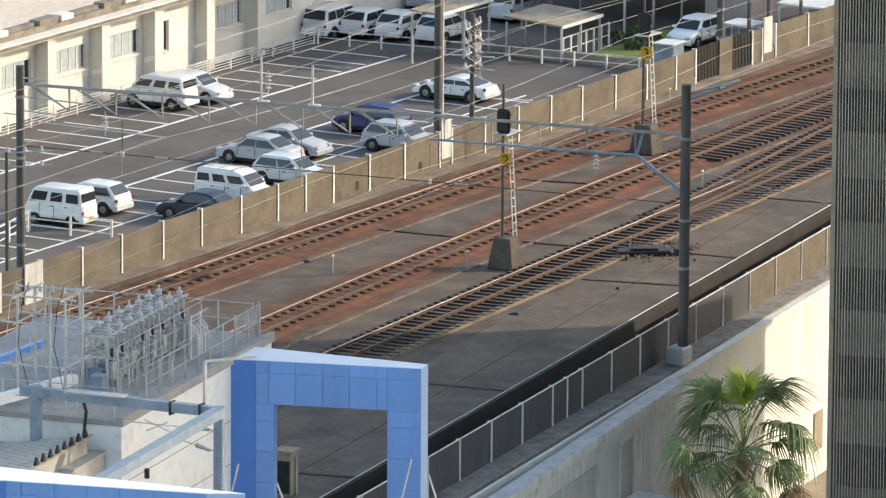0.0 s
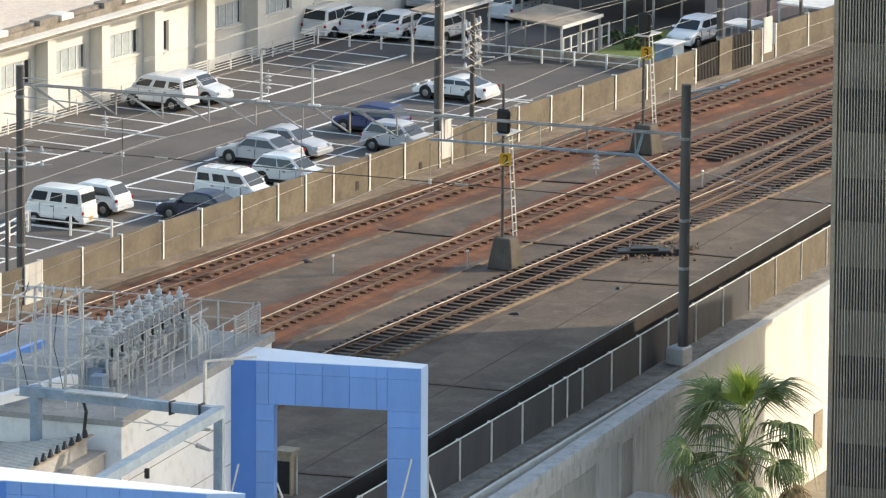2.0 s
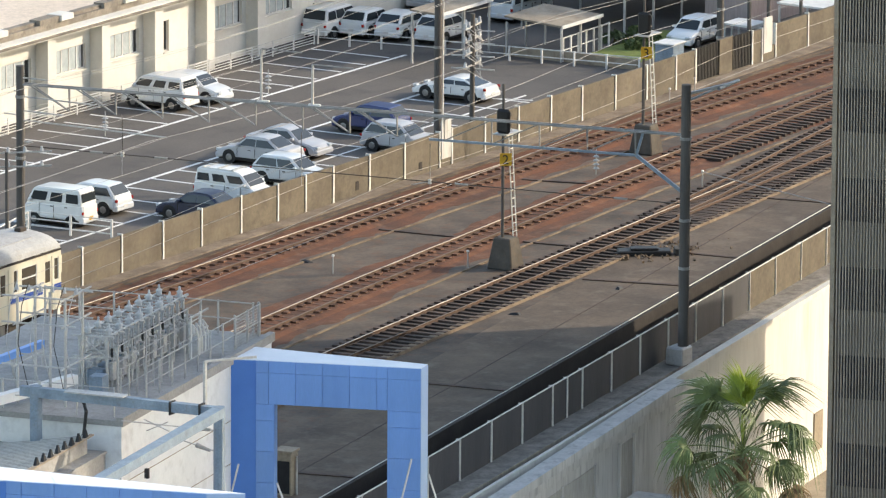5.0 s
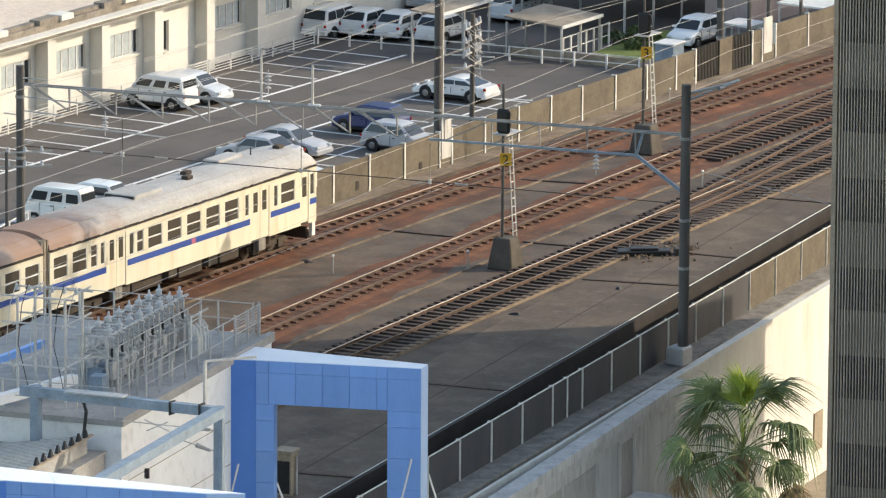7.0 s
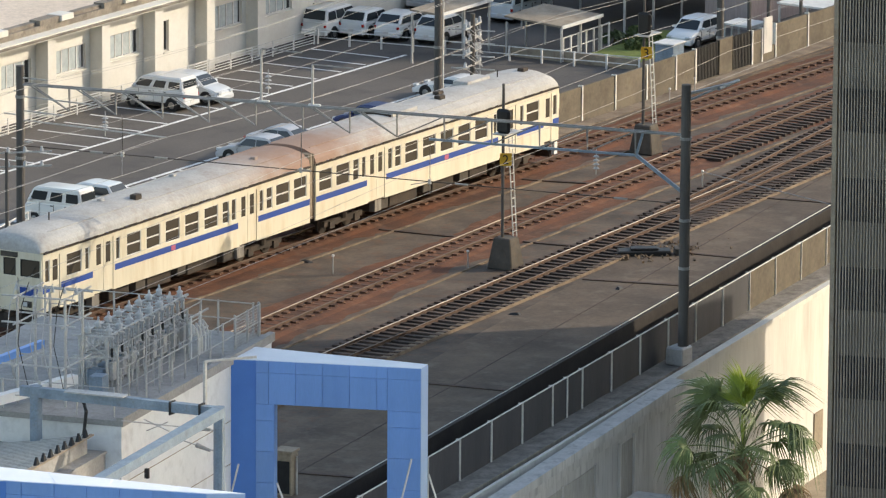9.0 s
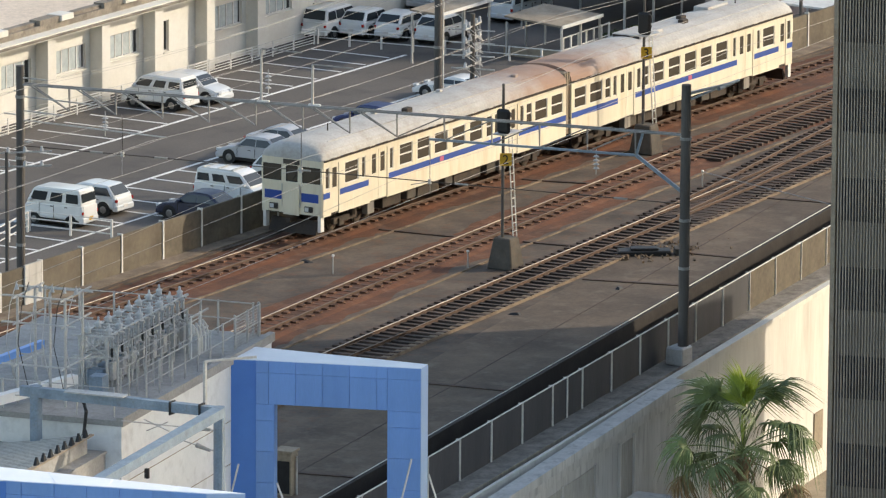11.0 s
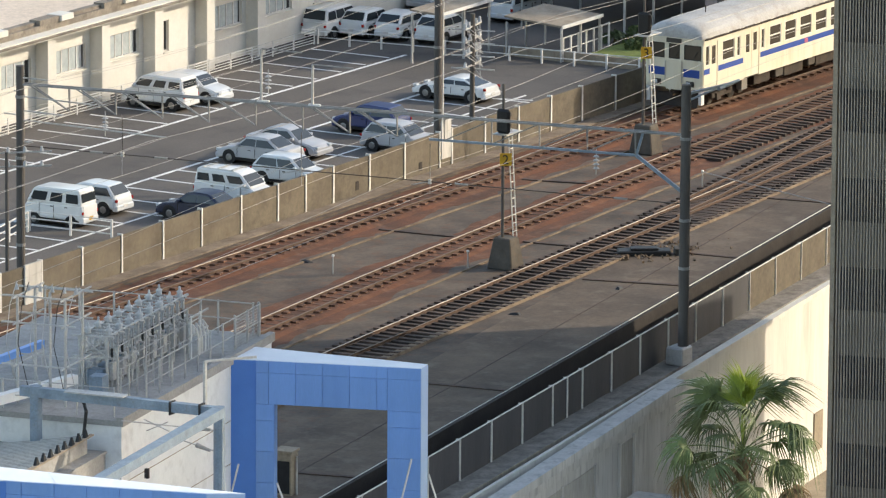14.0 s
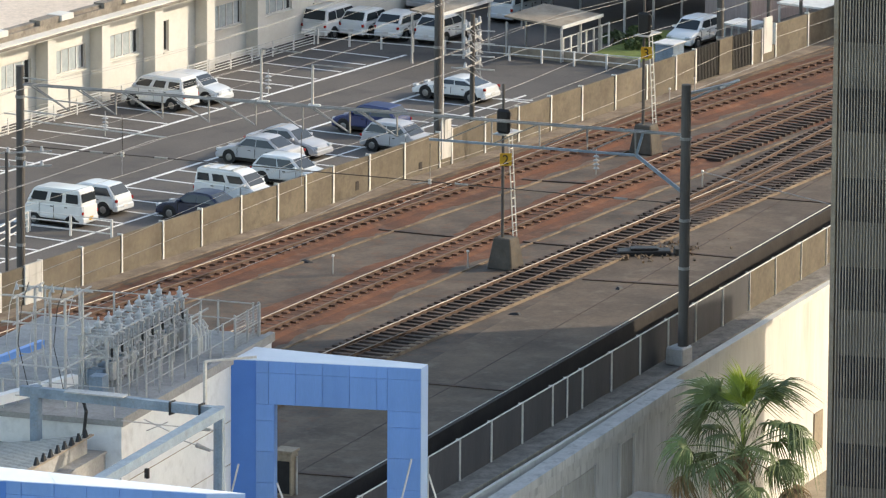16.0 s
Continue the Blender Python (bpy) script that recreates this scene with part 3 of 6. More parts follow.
        part("tail_light", box(bmn(), x1 + 0.07, x1 + 0.085, s * 0.88 + 0.05, s * 0.88 + 0.17, 1.3, 1.44), DARK, car)
        part("grab_rail", tube(bmn(), (x1 + 0.05, s * 0.45, 1.4), (x1 + 0.05, s * 0.45, 2.4), 0.02, n=6), GALV, car)
        for a, b in doors:
            part("door_step", box(bmn(), b - 0.6, b - 0.05, min(s * 1.12, s * 1.4), max(s * 1.12, s * 1.4), 0.5, 1.04), DIRTY, car, "grey step box under the doors")
        part("corner_step", box(bmn(), x1 - 0.3, x1 - 0.04, min(s * 1.3, s * 1.46), max(s * 1.3, s * 1.46), 0.4, 1.12), WHITE, car, "white painted step post")
    part("gangway_door", box(bmn(), x1, x1 + 0.05, -0.4, 0.4, 1.05, 2.46), IVORY, car)
    part("destination_box", box(bmn(), x1 - 0.02, x1 + 0.05, -0.4, 0.4, 3.27, 3.48), UNDER_PALE, car, "grey destination box over the door")
    part("snow_plough", prism(bmn(), [(x1 - 0.3, -1.2, 0.25), (x1 - 0.05, -1.2, 0.25), (x1 - 0.05, 1.2, 0.25), (x1 - 0.3, 1.2, 0.25)], [(x1 - 0.5, -1.2, 0.8), (x1 - 0.35, -1.2, 0.8), (x1 - 0.35, 1.2, 0.8), (x1 - 0.5, 1.2, 0.8)]), UNDER, car)
    part("coupler", tube(bmn(), (x1 - 0.5, 0, 0.85), (x1 + 0.3, 0, 0.85), 0.13), UNDER, car)
    # plain end, floor and inner partitions
    bm = bmn()
    box(bm, x0, x0 + 0.08, -hw + 0.07, hw - 0.07, sill, eave + 0.04)
    part("plain_end", bm, UNDER_PALE, car, "dusty grey end wall")
    bm = bmn()
    for i in range(3):
        k = 0.06 if i % 2 else 0.0
        box(bm, x0 - 0.24 + i * 0.08, x0 - 0.165 + i * 0.08, -1.47 + k, 1.47 - k, sill + 0.1, 4.0 - k)
    part("gangway_bellows", bm, KERB, car, "folded tan gangway bellows")
    part("floor", box(bmn(), x0, x1 - 0.15, -hw + 0.07, hw - 0.07, sill, sill + 0.18), UNDER, car)
    bm = bmn()
    for x in np.arange(1.2, 19.5, 1.55):
        for s in (-1, 1):
            box(bm, x, x + 0.12, min(s * 0.5, s * 1.3), max(s * 0.5, s * 1.3), sill + 0.2, 2.45)
    part("seats", bm, TRAIN_BLUE, car)
    # roof gear
    if cooled:
        ac = part("cooling_unit", box(bmn(), 8.1, 10.3, -0.72, 0.8, eave + 0.5, eave + 0.88), TRAIN_ROOF, car, "grey roof cooling unit with its end darkened for shade", bevel=0.04)
        # thin dark plate puts the shade on the unit's end into colour
        part("grille", box(bmn(), 8.088, 8.102, -0.66, 0.74, eave + 0.55, eave + 0.84), UNDER, ac)
        part("roof_box", box(bmn(), 16.2, 18.2, 0.15, 0.95, eave + 0.5, eave + 0.9), TRAIN_ROOF, car, "grey roof box", bevel=0.04)
    else:
        for px, py in ((3.0, 0.5), (8.0, -0.5), (14.0, -0.3)):
            part("roof_vent", box(bmn(), px, px + 0.3, py - 0.12, py + 0.12, eave + 0.6, eave + 0.86), TRAIN_ROOF, car, bevel=0.03)
    for px, py in ((12.6, -0.35), (13.4, 0.2), (20.3, -0.2)) if cooled else ((12.6, 0.6),):
        part("exhaust", box(bmn(), px, px + 0.5, py - 0.16, py + 0.16, eave + 0.6, eave + 0.92), UNDER, car, "dark sooty exhaust outlet", bevel=0.04)
    part("antenna", tube(bmn(), (18.6, 0, eave + 0.7), (18.6, 0, eave + 1.1), 0.03), UNDER, car)
    # bogies, engines and tanks under the floor
    wheelsets = []
    for bx in (3.4, 18.2):
        bm = bmn()
        for s in (-1, 1):
            box(bm, bx - 1.6, bx + 1.6, s * 0.98 - 0.07, s * 0.98 + 0.07, 0.42, 0.66)
            for ax in (-1.05, 1.05):
                box(bm, bx + ax - 0.2, bx + ax + 0.2, s * 1.03 - 0.1, s * 1.03 + 0.1, 0.3, 0.62)
            tube(bm, (bx, s * 1.0, 0.6), (bx, s * 1.0, 1.0), 0.22, n=10)
        box(bm, bx - 0.3, bx + 0.3, -0.95, 0.95, 0.5, 0.8)
        part("bogie_frame", bm, UNDER, car)
        for ax in (-1.05, 1.05):
            bm = bmn()
            tube(bm, (0, -0.8, 0), (0, 0.8, 0), 0.07, n=8)
            for s in (-1, 1):
                tube(bm, (0, s * 0.5, 0), (0, s * 0.6, 0), 0.43, n=20)
                for i in range(4):
                    t = i * math.pi / 2
                    box(bm, 0.26 * math.cos(t) - 0.05, 0.26 * math.cos(t) + 0.05, s * 0.6 - 0.01, s * 0.6 + 0.015, 0.26 * math.sin(t) - 0.05, 0.26 * math.sin(t) + 0.05)
            ws = part("wheelset", bm, UNDER, car, "steel wheelset")
            ws.location = (bx + ax, 0, 0.43)
            wheelsets.append(ws)
    for a, b, z, m in ((5.6, 6.9, 0.45, UNDER_PALE), (7.2, 9.6, 0.4, UNDER), (9.9, 10.6, 0.55, UNDER_PALE), (10.9, 12.8, 0.38, UNDER), (13.1, 13.9, 0.5, UNDER_PALE), (14.2, 15.8, 0.42, UNDER)):
        part("equipment_case", box(bmn(), a, b, -1.12 - 0.13 * (m is UNDER_PALE), 1.12 + 0.13 * (m is UNDER_PALE), z, 1.03), m, car, bevel=0.04)
    return car, wheelsets


lead_car, lead_wheels = railcar("ivory railcar with a blue band leading the train", True)
tail_car, tail_wheels = railcar("ivory railcar with a blue band and its cab at the rear", False)
# where the coupling between the two cars stands along the track
COUPLING = [(0.0, -89.5), (2.0, -70.8), (4.2, -49.6), (5.3, -38.7), (6.3, -28.5), (6.5, -26.45), (7.0, -21.3), (7.5, -16.1), (8.0, -10.85), (8.5, -5.45), (9.0, -0.1), (10.2, 13.25), (11.5, 27.95), (12.0, 33.55), (12.5, 39.15), (13.0, 44.9), (13.5, 50.75), (14.0, 56.6), (14.5, 62.45), (14.8, 66.0), (16.0, 80.2)]


# ---- overhead line gantry, poles, wires ----
def concrete_pole(name, label, x, y, z0, z1, r0, r1, bands=()):
    p = thing(name, label, "pole", at=pose(x, y, 0))
    part("shaft", tube(bmn(), (0, 0, z0), (0, 0, z1), r0, r1, 14), POLE, p, smooth=False)
    for z in bands:
        part("band", tube(bmn(), (0, 0, z), (0, 0, z + 0.12), r0 * 1.05, r0 * 1.05, 14), STEEL_GREY, p, "steel clamp band")
    return p


LP, RP = Vector((-14.3, 4.2, 0)), Vector((-6.6, -23.18, 0))
concrete_pole("catenary_pole", "tall dark concrete pole behind the wall, carrying a lattice beam", LP.x, LP.y, LOT, 9.57, 0.2, 0.17, (1.9, 5.6, 8.2))
rp = concrete_pole("catenary_pole", "tall dark concrete pole on a block outside the parapet", RP.x, RP.y, -0.6, 10.3, 0.23, 0.2, (2.6, 4.6, 8.0))
bm = box(bmn(), -0.6, 0.3, -0.3, 0.5, -1.35, -0.6)
part("foot_block", bm, GALV, rp, "pale grey foot block", bevel=0.06)


def gantry():
    g = thing("gantry_beam", "galvanised lattice beam spanning the tracks between two poles", "gantry")
    A, B = LP + Vector((0.1, -0.1, 8.78)), RP + Vector((0, 0.1, 8.2))
    n = 14
    d = (B - A)
    low = Vector((0, 0, -1.0))
    across = d.cross(Vector((0, 0, 1))).normalized() * 0.14
    for s in (-1, 1):
        part("top_chord", beam(bmn(), A + across * s, B + across * s, 0.06, 0.07), STEEL_GREY, g)
    part("bottom_chord", beam(bmn(), A + d * 0.62 + low, A + d * 0.93 + low, 0.09), BLUE_STEEL, g)
    part("end_brace", beam(bmn(), A + d * 0.93 + low, B + Vector((0, 0, -2.4)), 0.13), BLUE_STEEL, g, "blue-grey diagonal brace at the pole")
    part("end_brace", beam(bmn(), A + d * 0.93 + low, A + d * 0.94, 0.1), BLUE_STEEL, g)
    for i in range(1, n):
        p = A + d * (i / n)
        part("hanger", beam(bmn(), p, p + low, 0.045), STEEL_GREY, g)
        part("hanger", beam(bmn(), p + across, p + low + across * 0.2, 0.038), STEEL_GREY, g)
        if i < 9:
            q = A + d * ((i - 0.85) / n)
            part("lattice_bar", beam(bmn(), q + across, p + low, 0.048), STEEL_GREY, g)
            part("lattice_bar", beam(bmn(), q - across, p + low, 0.048), STEEL_GREY, g)
        else:
            q = A + d * ((i - 1) / n)
            part("lattice_bar", beam(bmn(), q + low, p, 0.05), STEEL_GREY, g)
    return A, B


BEAM_A, BEAM_B = gantry()


def insulator_string(x, y, z, n=4):
    t = thing("insulator_string", "pale porcelain disc insulators hanging from the overhead line", "insulator", "line insulators", at=pose(x, y, z))
    part("rod", tube(bmn(), (0, 0, 0.25), (0, 0, -n * 0.16 - 0.15), 0.02, n=6), GALV, t)
    for i in range(n):
        part("disc", tube(bmn(), (0, 0, -i * 0.16), (0, 0, -i * 0.16 - 0.06), 0.07, 0.14, 12), PORCELAIN, t)
    return t


def wire(points, r, label, sag=0.0):
    line = [Vector(points[0])]
    for p, q in zip(points, points[1:]):
        p, q = Vector(p), Vector(q)
        n = 6 if sag else 1
        for i in range(1, n + 1):
            k = i / n
            line.append(p.lerp(q, k) - Vector((0, 0, sag * 4 * k * (1 - k))))
    bm = bmn()
    rings = []
    for i, p in enumerate(line):
        d = (line[min(i + 1, len(line) - 1)] - line[max(i - 1, 0)]).normalized()
        side = d.cross(Vector((0, 0, 1))).normalized()
        up = side.cross(d)
        rings.append([bm.verts.new(p + (side * math.cos(t) + up * math.sin(t)) * r) for t in (0.3, 1.56, 2.8, 4.1, 5.3)])
    for u, v in zip(rings, rings[1:]):
        for i in range(5):
            bm.faces.new((u[i], u[(i + 1) % 5], v[(i + 1) % 5], v[i]))
    return tagged(part("overhead_wire", bm, WIRE), label, "wire", "overhead wires")


# ---- buildings round the place ----
def tall_building():
    """A tower in shade whose face is covered by upright metal fins; it shades the lower part of the view."""
    t = thing("tower_building", "tall grey building faced with upright metal fins and dark windows", "building")
    C = Vector((-20.0, -36.85))
    u = Vector((0.2, -0.98)).normalized()   # along the finned face
    v = Vector((0.98, 0.2)).normalized()    # into the building
    z0, z1 = STREET, 40.0
    at = lambda s, d: (C.x + u.x * s + v.x * d, C.y + u.y * s + v.y * d)
    # length, height and far corners out of view are set for the shade cast
    bm = upright(bmn(), [at(0, 0.5), at(46, 0.5), (40, -88), (34, -62), (10.6, -37.2)], z0, z1)
    part("wall", bm, TOWER_WALL, t, "grey wall behind the fins")
    bm = upright(bmn(), [at(-0.02, 0.0), at(0.16, 0.0), at(0.16, 0.5), at(-0.02, 0.5)], z0, z1)
    # unseen low block, added only to shade the wall and parapet
    part("annex", box(bmn(), 10.7, 17.6, -46, -37.3, z0, 9.4), FIN, t, "unseen grey block added to shade the wall below")
    part("corner_post", bm, KERB, t, "pale corner post")
    for i in range(40):
        zc = z0 + 0.75 + i * 3.5
        if zc > 30:
            break
        bm = upright(bmn(), [at(0.3, 0.42), at(14, 0.42), at(14, 0.499), at(0.3, 0.499)], zc, zc + 1.7)
        part("window", bm, TOWER_GLASS, t, "dark band of windows")
    fin = shared("fin", upright(bmn(), [at(0, 0.0), at(0.035, 0.0), at(0.035, 0.09), at(0, 0.09)], z0, z1), FIN)
    for i in range(46):
        s = 0.24 + i * 0.118
        piece("fin", fin, t, pose(u.x * s, u.y * s, 0))
    return t


tall_building()
# Out of view: placed and sized only to shade the yard.
ob = thing("yard_shade_block", "unseen plain grey block added to shade the yard", "building")
part("wall", box(bmn(), 153, 195, -55, -25, STREET, 78), FIN, ob, "plain grey wall")


def long_facade():
    """The cream block along the far side of the lot: piers, windows, eaves."""
    b = thing("office_block", "low cream rendered building with grey piers and a tan flat roof", "building")
    Y = 41.6
    top = -1.95
    holes = []
    x = 34.2
    bays = []
    while x < 108:
        bays.append(x)
        x += 5.05
    bm = bmn()
    last = 25.0
    for k, x in enumerate(bays):
        wx = (x + 1.45, x + 4.25)
        if k == 4:
            wx = (x + 1.6, x + 2.1)
        z0, z1 = -4.25, -2.95
        if k == 4:
            z0 = -4.6
        holes.append((wx, z0, z1))
        for nm, q in (("wall_bay", (last, wx[0], LOT, top)), ("spandrel", (wx[0], wx[1], LOT, z0)), ("lintel", (wx[0], wx[1], z1, top))):
            part(nm, box(bmn(), q[0], q[1], Y, Y + 0.3, q[2], q[3]), FACADE, b)
        last = wx[1]
    part("wall_bay", box(bm, last, 115, Y, Y + 0.3, LOT, top), FACADE, b, "cream rendered wall")
    for (xa, xb), z0, z1 in holes:
        w = part("window", box(bmn(), xa, xb, Y + 0.16, Y + 0.18, z0, z1), GLASS, b)
        bm = bmn()
        n = 4 if xb - xa > 1 else 1
        for i in range(n + 1):
            xx = xa + (xb - xa) * i / n
            box(bm, xx - 0.03, xx + 0.03, Y + 0.1, Y + 0.16, z0, z1)
        box(bm, xa, xb, Y + 0.1, Y + 0.16, z0, z0 + 0.06)
        box(bm, xa, xb, Y + 0.1, Y + 0.16, z1 - 0.06, z1)
        part("window_frame", bm, WHITE, w)
        if n > 1:
            part("curtain", box(bmn(), xa + 0.1, xb - 0.1 - 0.35 * ((xa * 7) % 1.0), Y + 0.135, Y + 0.158, z0 + 0.08, z1 - 0.08), CURTAIN, w, "drawn pale curtain")
            part("louvre", box(bmn(), xa - 0.75, xa - 0.45, Y - 0.03, Y - 0.002, z0 + 0.45, z1 - 0.1), PIER, b, "small grey louvre")
        part("window_sill", box(bmn(), xa - 0.1, xb + 0.1, Y - 0.12, Y, z0 - 0.08, z0), FACADE, w)
    for x in [x for x in bays if x < 66]:
        part("pier", box(bmn(), x - 0.4, x + 0.4, Y - 0.75, Y, LOT, top), FACADE, b, "projecting pier", bevel=0.02)
    part("eave", box(bmn(), 25, 115, Y - 1.0, Y + 1, top, top + 0.28), FACADE, b, "cream roof edge")
    part("gutter", box(bmn(), 25, 115, Y - 1.12, Y - 1.0, top + 0.1, top + 0.2), EAVE, b)
    part("parapet", box(bmn(), 25, 115, Y - 0.3, Y + 0.2, top + 0.28, top + 0.62), EAVE, b, "stained brown-grey parapet")
    part("roof", box(bmn(), 25, 115, Y + 0.2, Y + 30, top + 0.28, top + 0.55), ROOF_TAN, b, "tan flat roof")
    part("back_wall", box(bmn(), 25, 115, Y + 29.7, Y + 30, LOT, top), FACADE, b)
    for x in (27.6, 33.6, 39.6, 45.6, 51.6):
        part("roof_stub", box(bmn(), x, x + 1.1, Y - 0.5, Y + 0.4, top + 0.62, top + 0.92), FACADE, b, "white roof kerb block", bevel=0.02)
        part("roof_kerb", box(bmn(), x + 1.1, x + 4.2, Y - 0.1, Y + 0.3, top + 0.62, top + 0.8), EAVE, b, "stained low roof kerb")
        # a raised dark block stands in for the shaded gap between stubs
        part("vent_box", box(bmn(), x + 4.2, x + 6.0, Y - 0.35, Y + 0.3, top + 0.62, top + 0.9), EAVE, b, "dark block painted as a shaded recess in the roof edge")
    return b


long_facade()


# ---- the parking lot ----
def markings():
    m = thing("parking_lines", "worn white painted parking bay lines on asphalt", "road marking", kind="structure")
    z0, z1 = LOT, LOT + 0.008

    def stripe(x0, y0, x1, y1, w=0.16):
        bm = beam(bmn(), (x0, y0, z1), (x1, y1, z1), w, 0.012)
        part("line", bm, LINE, m)

    stripe(18, 35.2, 68.5, 34.4, 0.2)
    stripe(12, 28.22, 61, 28.16, 0.2)
    stripe(12, 23.5, 62, 23.4, 0.16)
    stripe(8, 18.9, 40, 18.9, 0.16)
    for i in range(-12, 11):
        x = 43.33 + 2.4 * i
        stripe(x, 34.95 - 0.02 * i, x, 39.5)
    for i in range(-13, 7):
        x = 45.75 + 2.436 * i
        stripe(x, 28.2, x, 23.45)
        if x > 24:
            stripe(x, 23.3, x, 19.0)
    stripe(60.4, 24.3, 61.0, 22.4)
    return m


markings()


def fence(name, label, p, q, height, rails, post_gap, material, group="white lot fences", thick=0.045):
    f = thing(name, label, "fence", group)
    p, q = Vector(p), Vector(q)
    n = max(1, round((q - p).length / post_gap))
    for i in range(n + 1):
        c = p.lerp(q, i / n)
        part("post", box(bmn(), c.x - thick, c.x + thick, c.y - thick, c.y + thick, c.z, c.z + height), material, f)
    for k in range(rails):
        z = height * (1 - k / max(1, rails)) - 0.04
        part("rail", beam(bmn(), p + Vector((0, 0, z)), q + Vector((0, 0, z)), thick * 0.8, thick * 1.1), material, f)
    return f


fence("fence", "white steel bar fence along the cream building", (18, 40.1, LOT), (68.6, 40.1, LOT), 0.85, 6, 2.1, WHITE, thick=0.034)
fence("fence", "white steel rail fence across the end of the lot", (68.8, 40.0, LOT), (70.8, 21.6, LOT), 0.8, 2, 1.9, WHITE)
fence("fence", "white steel rail fence beside the van", (20.0, 26.3, LOT), (20.3, 21.9, LOT), 1.0, 3, 2.1, WHITE)
fence("fence", "white steel rail fence low beside the lot", (15.0, 25.2, LOT), (19.75, 26.25, LOT), 1.0, 3, 2.1, WHITE)


# ---- vehicles ----
PAINTS = {
    "white": paint("white_car_paint", (0.78, 0.78, 0.76)),
    "silver": paint("silver_car_paint", (0.45, 0.455, 0.47), 0.3),
    "blue": paint("navy_car_paint", (0.014, 0.032, 0.13), 0.1),
    "black": paint("black_car_paint", (0.008, 0.015, 0.045), 0.15, 0.45),
    "pearl": paint("pearl_car_paint", (0.66, 0.68, 0.68)),
}
CAR_GLASS = glass("car_glass", (0.03, 0.036, 0.04), 0.1, 0.45)
SHAPES = {
    # length, width, then the side outline of the body and of the cabin, in parts of length and metres
    "kei_van": (3.35, 1.46, 1.12, [(0.01, 0.35), (0.0, 0.62), (0.02, 0.9), (0.05, 1.06), (0.99, 1.14), (1.005, 0.9), (1.0, 0.4)], [(0.05, 1.05), (0.16, 1.72), (0.22, 1.84), (0.94, 1.86), (0.985, 1.12)]),
    "wagon": (3.75, 1.6, 1.08, [(0.01, 0.35), (0.0, 0.65), (0.03, 0.86), (0.15, 1.02), (0.99, 1.1), (1.005, 0.85), (1.0, 0.4)], [(0.13, 1.01), (0.29, 1.62), (0.36, 1.72), (0.95, 1.74), (0.985, 1.08)]),
    "minivan": (4.3, 1.68, 1.0, [(0.01, 0.35), (0.0, 0.62), (0.05, 0.84), (0.2, 0.97), (0.99, 1.02), (1.0, 0.4)], [(0.19, 0.95), (0.34, 1.58), (0.42, 1.66), (0.93, 1.64), (0.985, 1.02)]),
    "hatch": (3.8, 1.64, 0.92, [(0.01, 0.3), (0.0, 0.55), (0.02, 0.68), (0.09, 0.8), (0.25, 0.92), (0.97, 0.98), (1.0, 0.75), (0.995, 0.36)], [(0.22, 0.88), (0.4, 1.42), (0.5, 1.49), (0.85, 1.45), (0.97, 0.95)]),
    "sedan": (4.25, 1.68, 0.9, [(0.01, 0.28), (0.0, 0.52), (0.02, 0.65), (0.1, 0.78), (0.27, 0.89), (0.84, 0.98), (0.97, 0.95), (1.0, 0.72), (0.995, 0.34)], [(0.24, 0.85), (0.4, 1.38), (0.5, 1.45), (0.68, 1.41), (0.86, 0.94)]),
    "coupe": (4.3, 1.72, 0.82, [(0.01, 0.27), (0.0, 0.45), (0.04, 0.6), (0.3, 0.78), (0.85, 0.86), (0.99, 0.84), (1.0, 0.35)], [(0.28, 0.77), (0.46, 1.2), (0.56, 1.24), (0.68, 1.2), (0.9, 0.85)]),
    "suv": (4.2, 1.72, 1.0, [(0.01, 0.4), (0.0, 0.65), (0.03, 0.85), (0.25, 1.02), (0.98, 1.08), (1.0, 0.5)], [(0.22, 1.0), (0.36, 1.56), (0.44, 1.65), (0.9, 1.62), (0.97, 1.08)]),
}


def loft(bm, outline, half_low, half_top, z_low, z_top, edge=0.06):
    """Sweeps a side outline (x, z) across the width; narrower towards the top, with rounded shoulders."""
    def half(z):
        k = max(0.0, min(1.0, (z - z_low) / max(1e-3, z_top - z_low)))
        return half_low + (half_top - half_low) * k
    rows = []
    for s in (-1, -0.86, 0.86, 1):
        row = []
        cx = sum(p[0] for p in outline) / len(outline)
        cz = sum(p[1] for p in outline) / len(outline)
        for x, z in outline:
            k = 1 if abs(s) < 0.9 else 1 - edge
            row.append(bm.verts.new((cx + (x - cx) * k, s * half(z), cz + (z - cz) * k)))
        rows.append(row)
    n = len(outline)
    for a, b in zip(rows, rows[1:]):
        for i in range(n):
            bm.faces.new((a[i], a[(i + 1) % n], b[(i + 1) % n], b[i]))
    bm.faces.new(rows[0])
    bm.faces.new(rows[-1][::-1])
    return bm


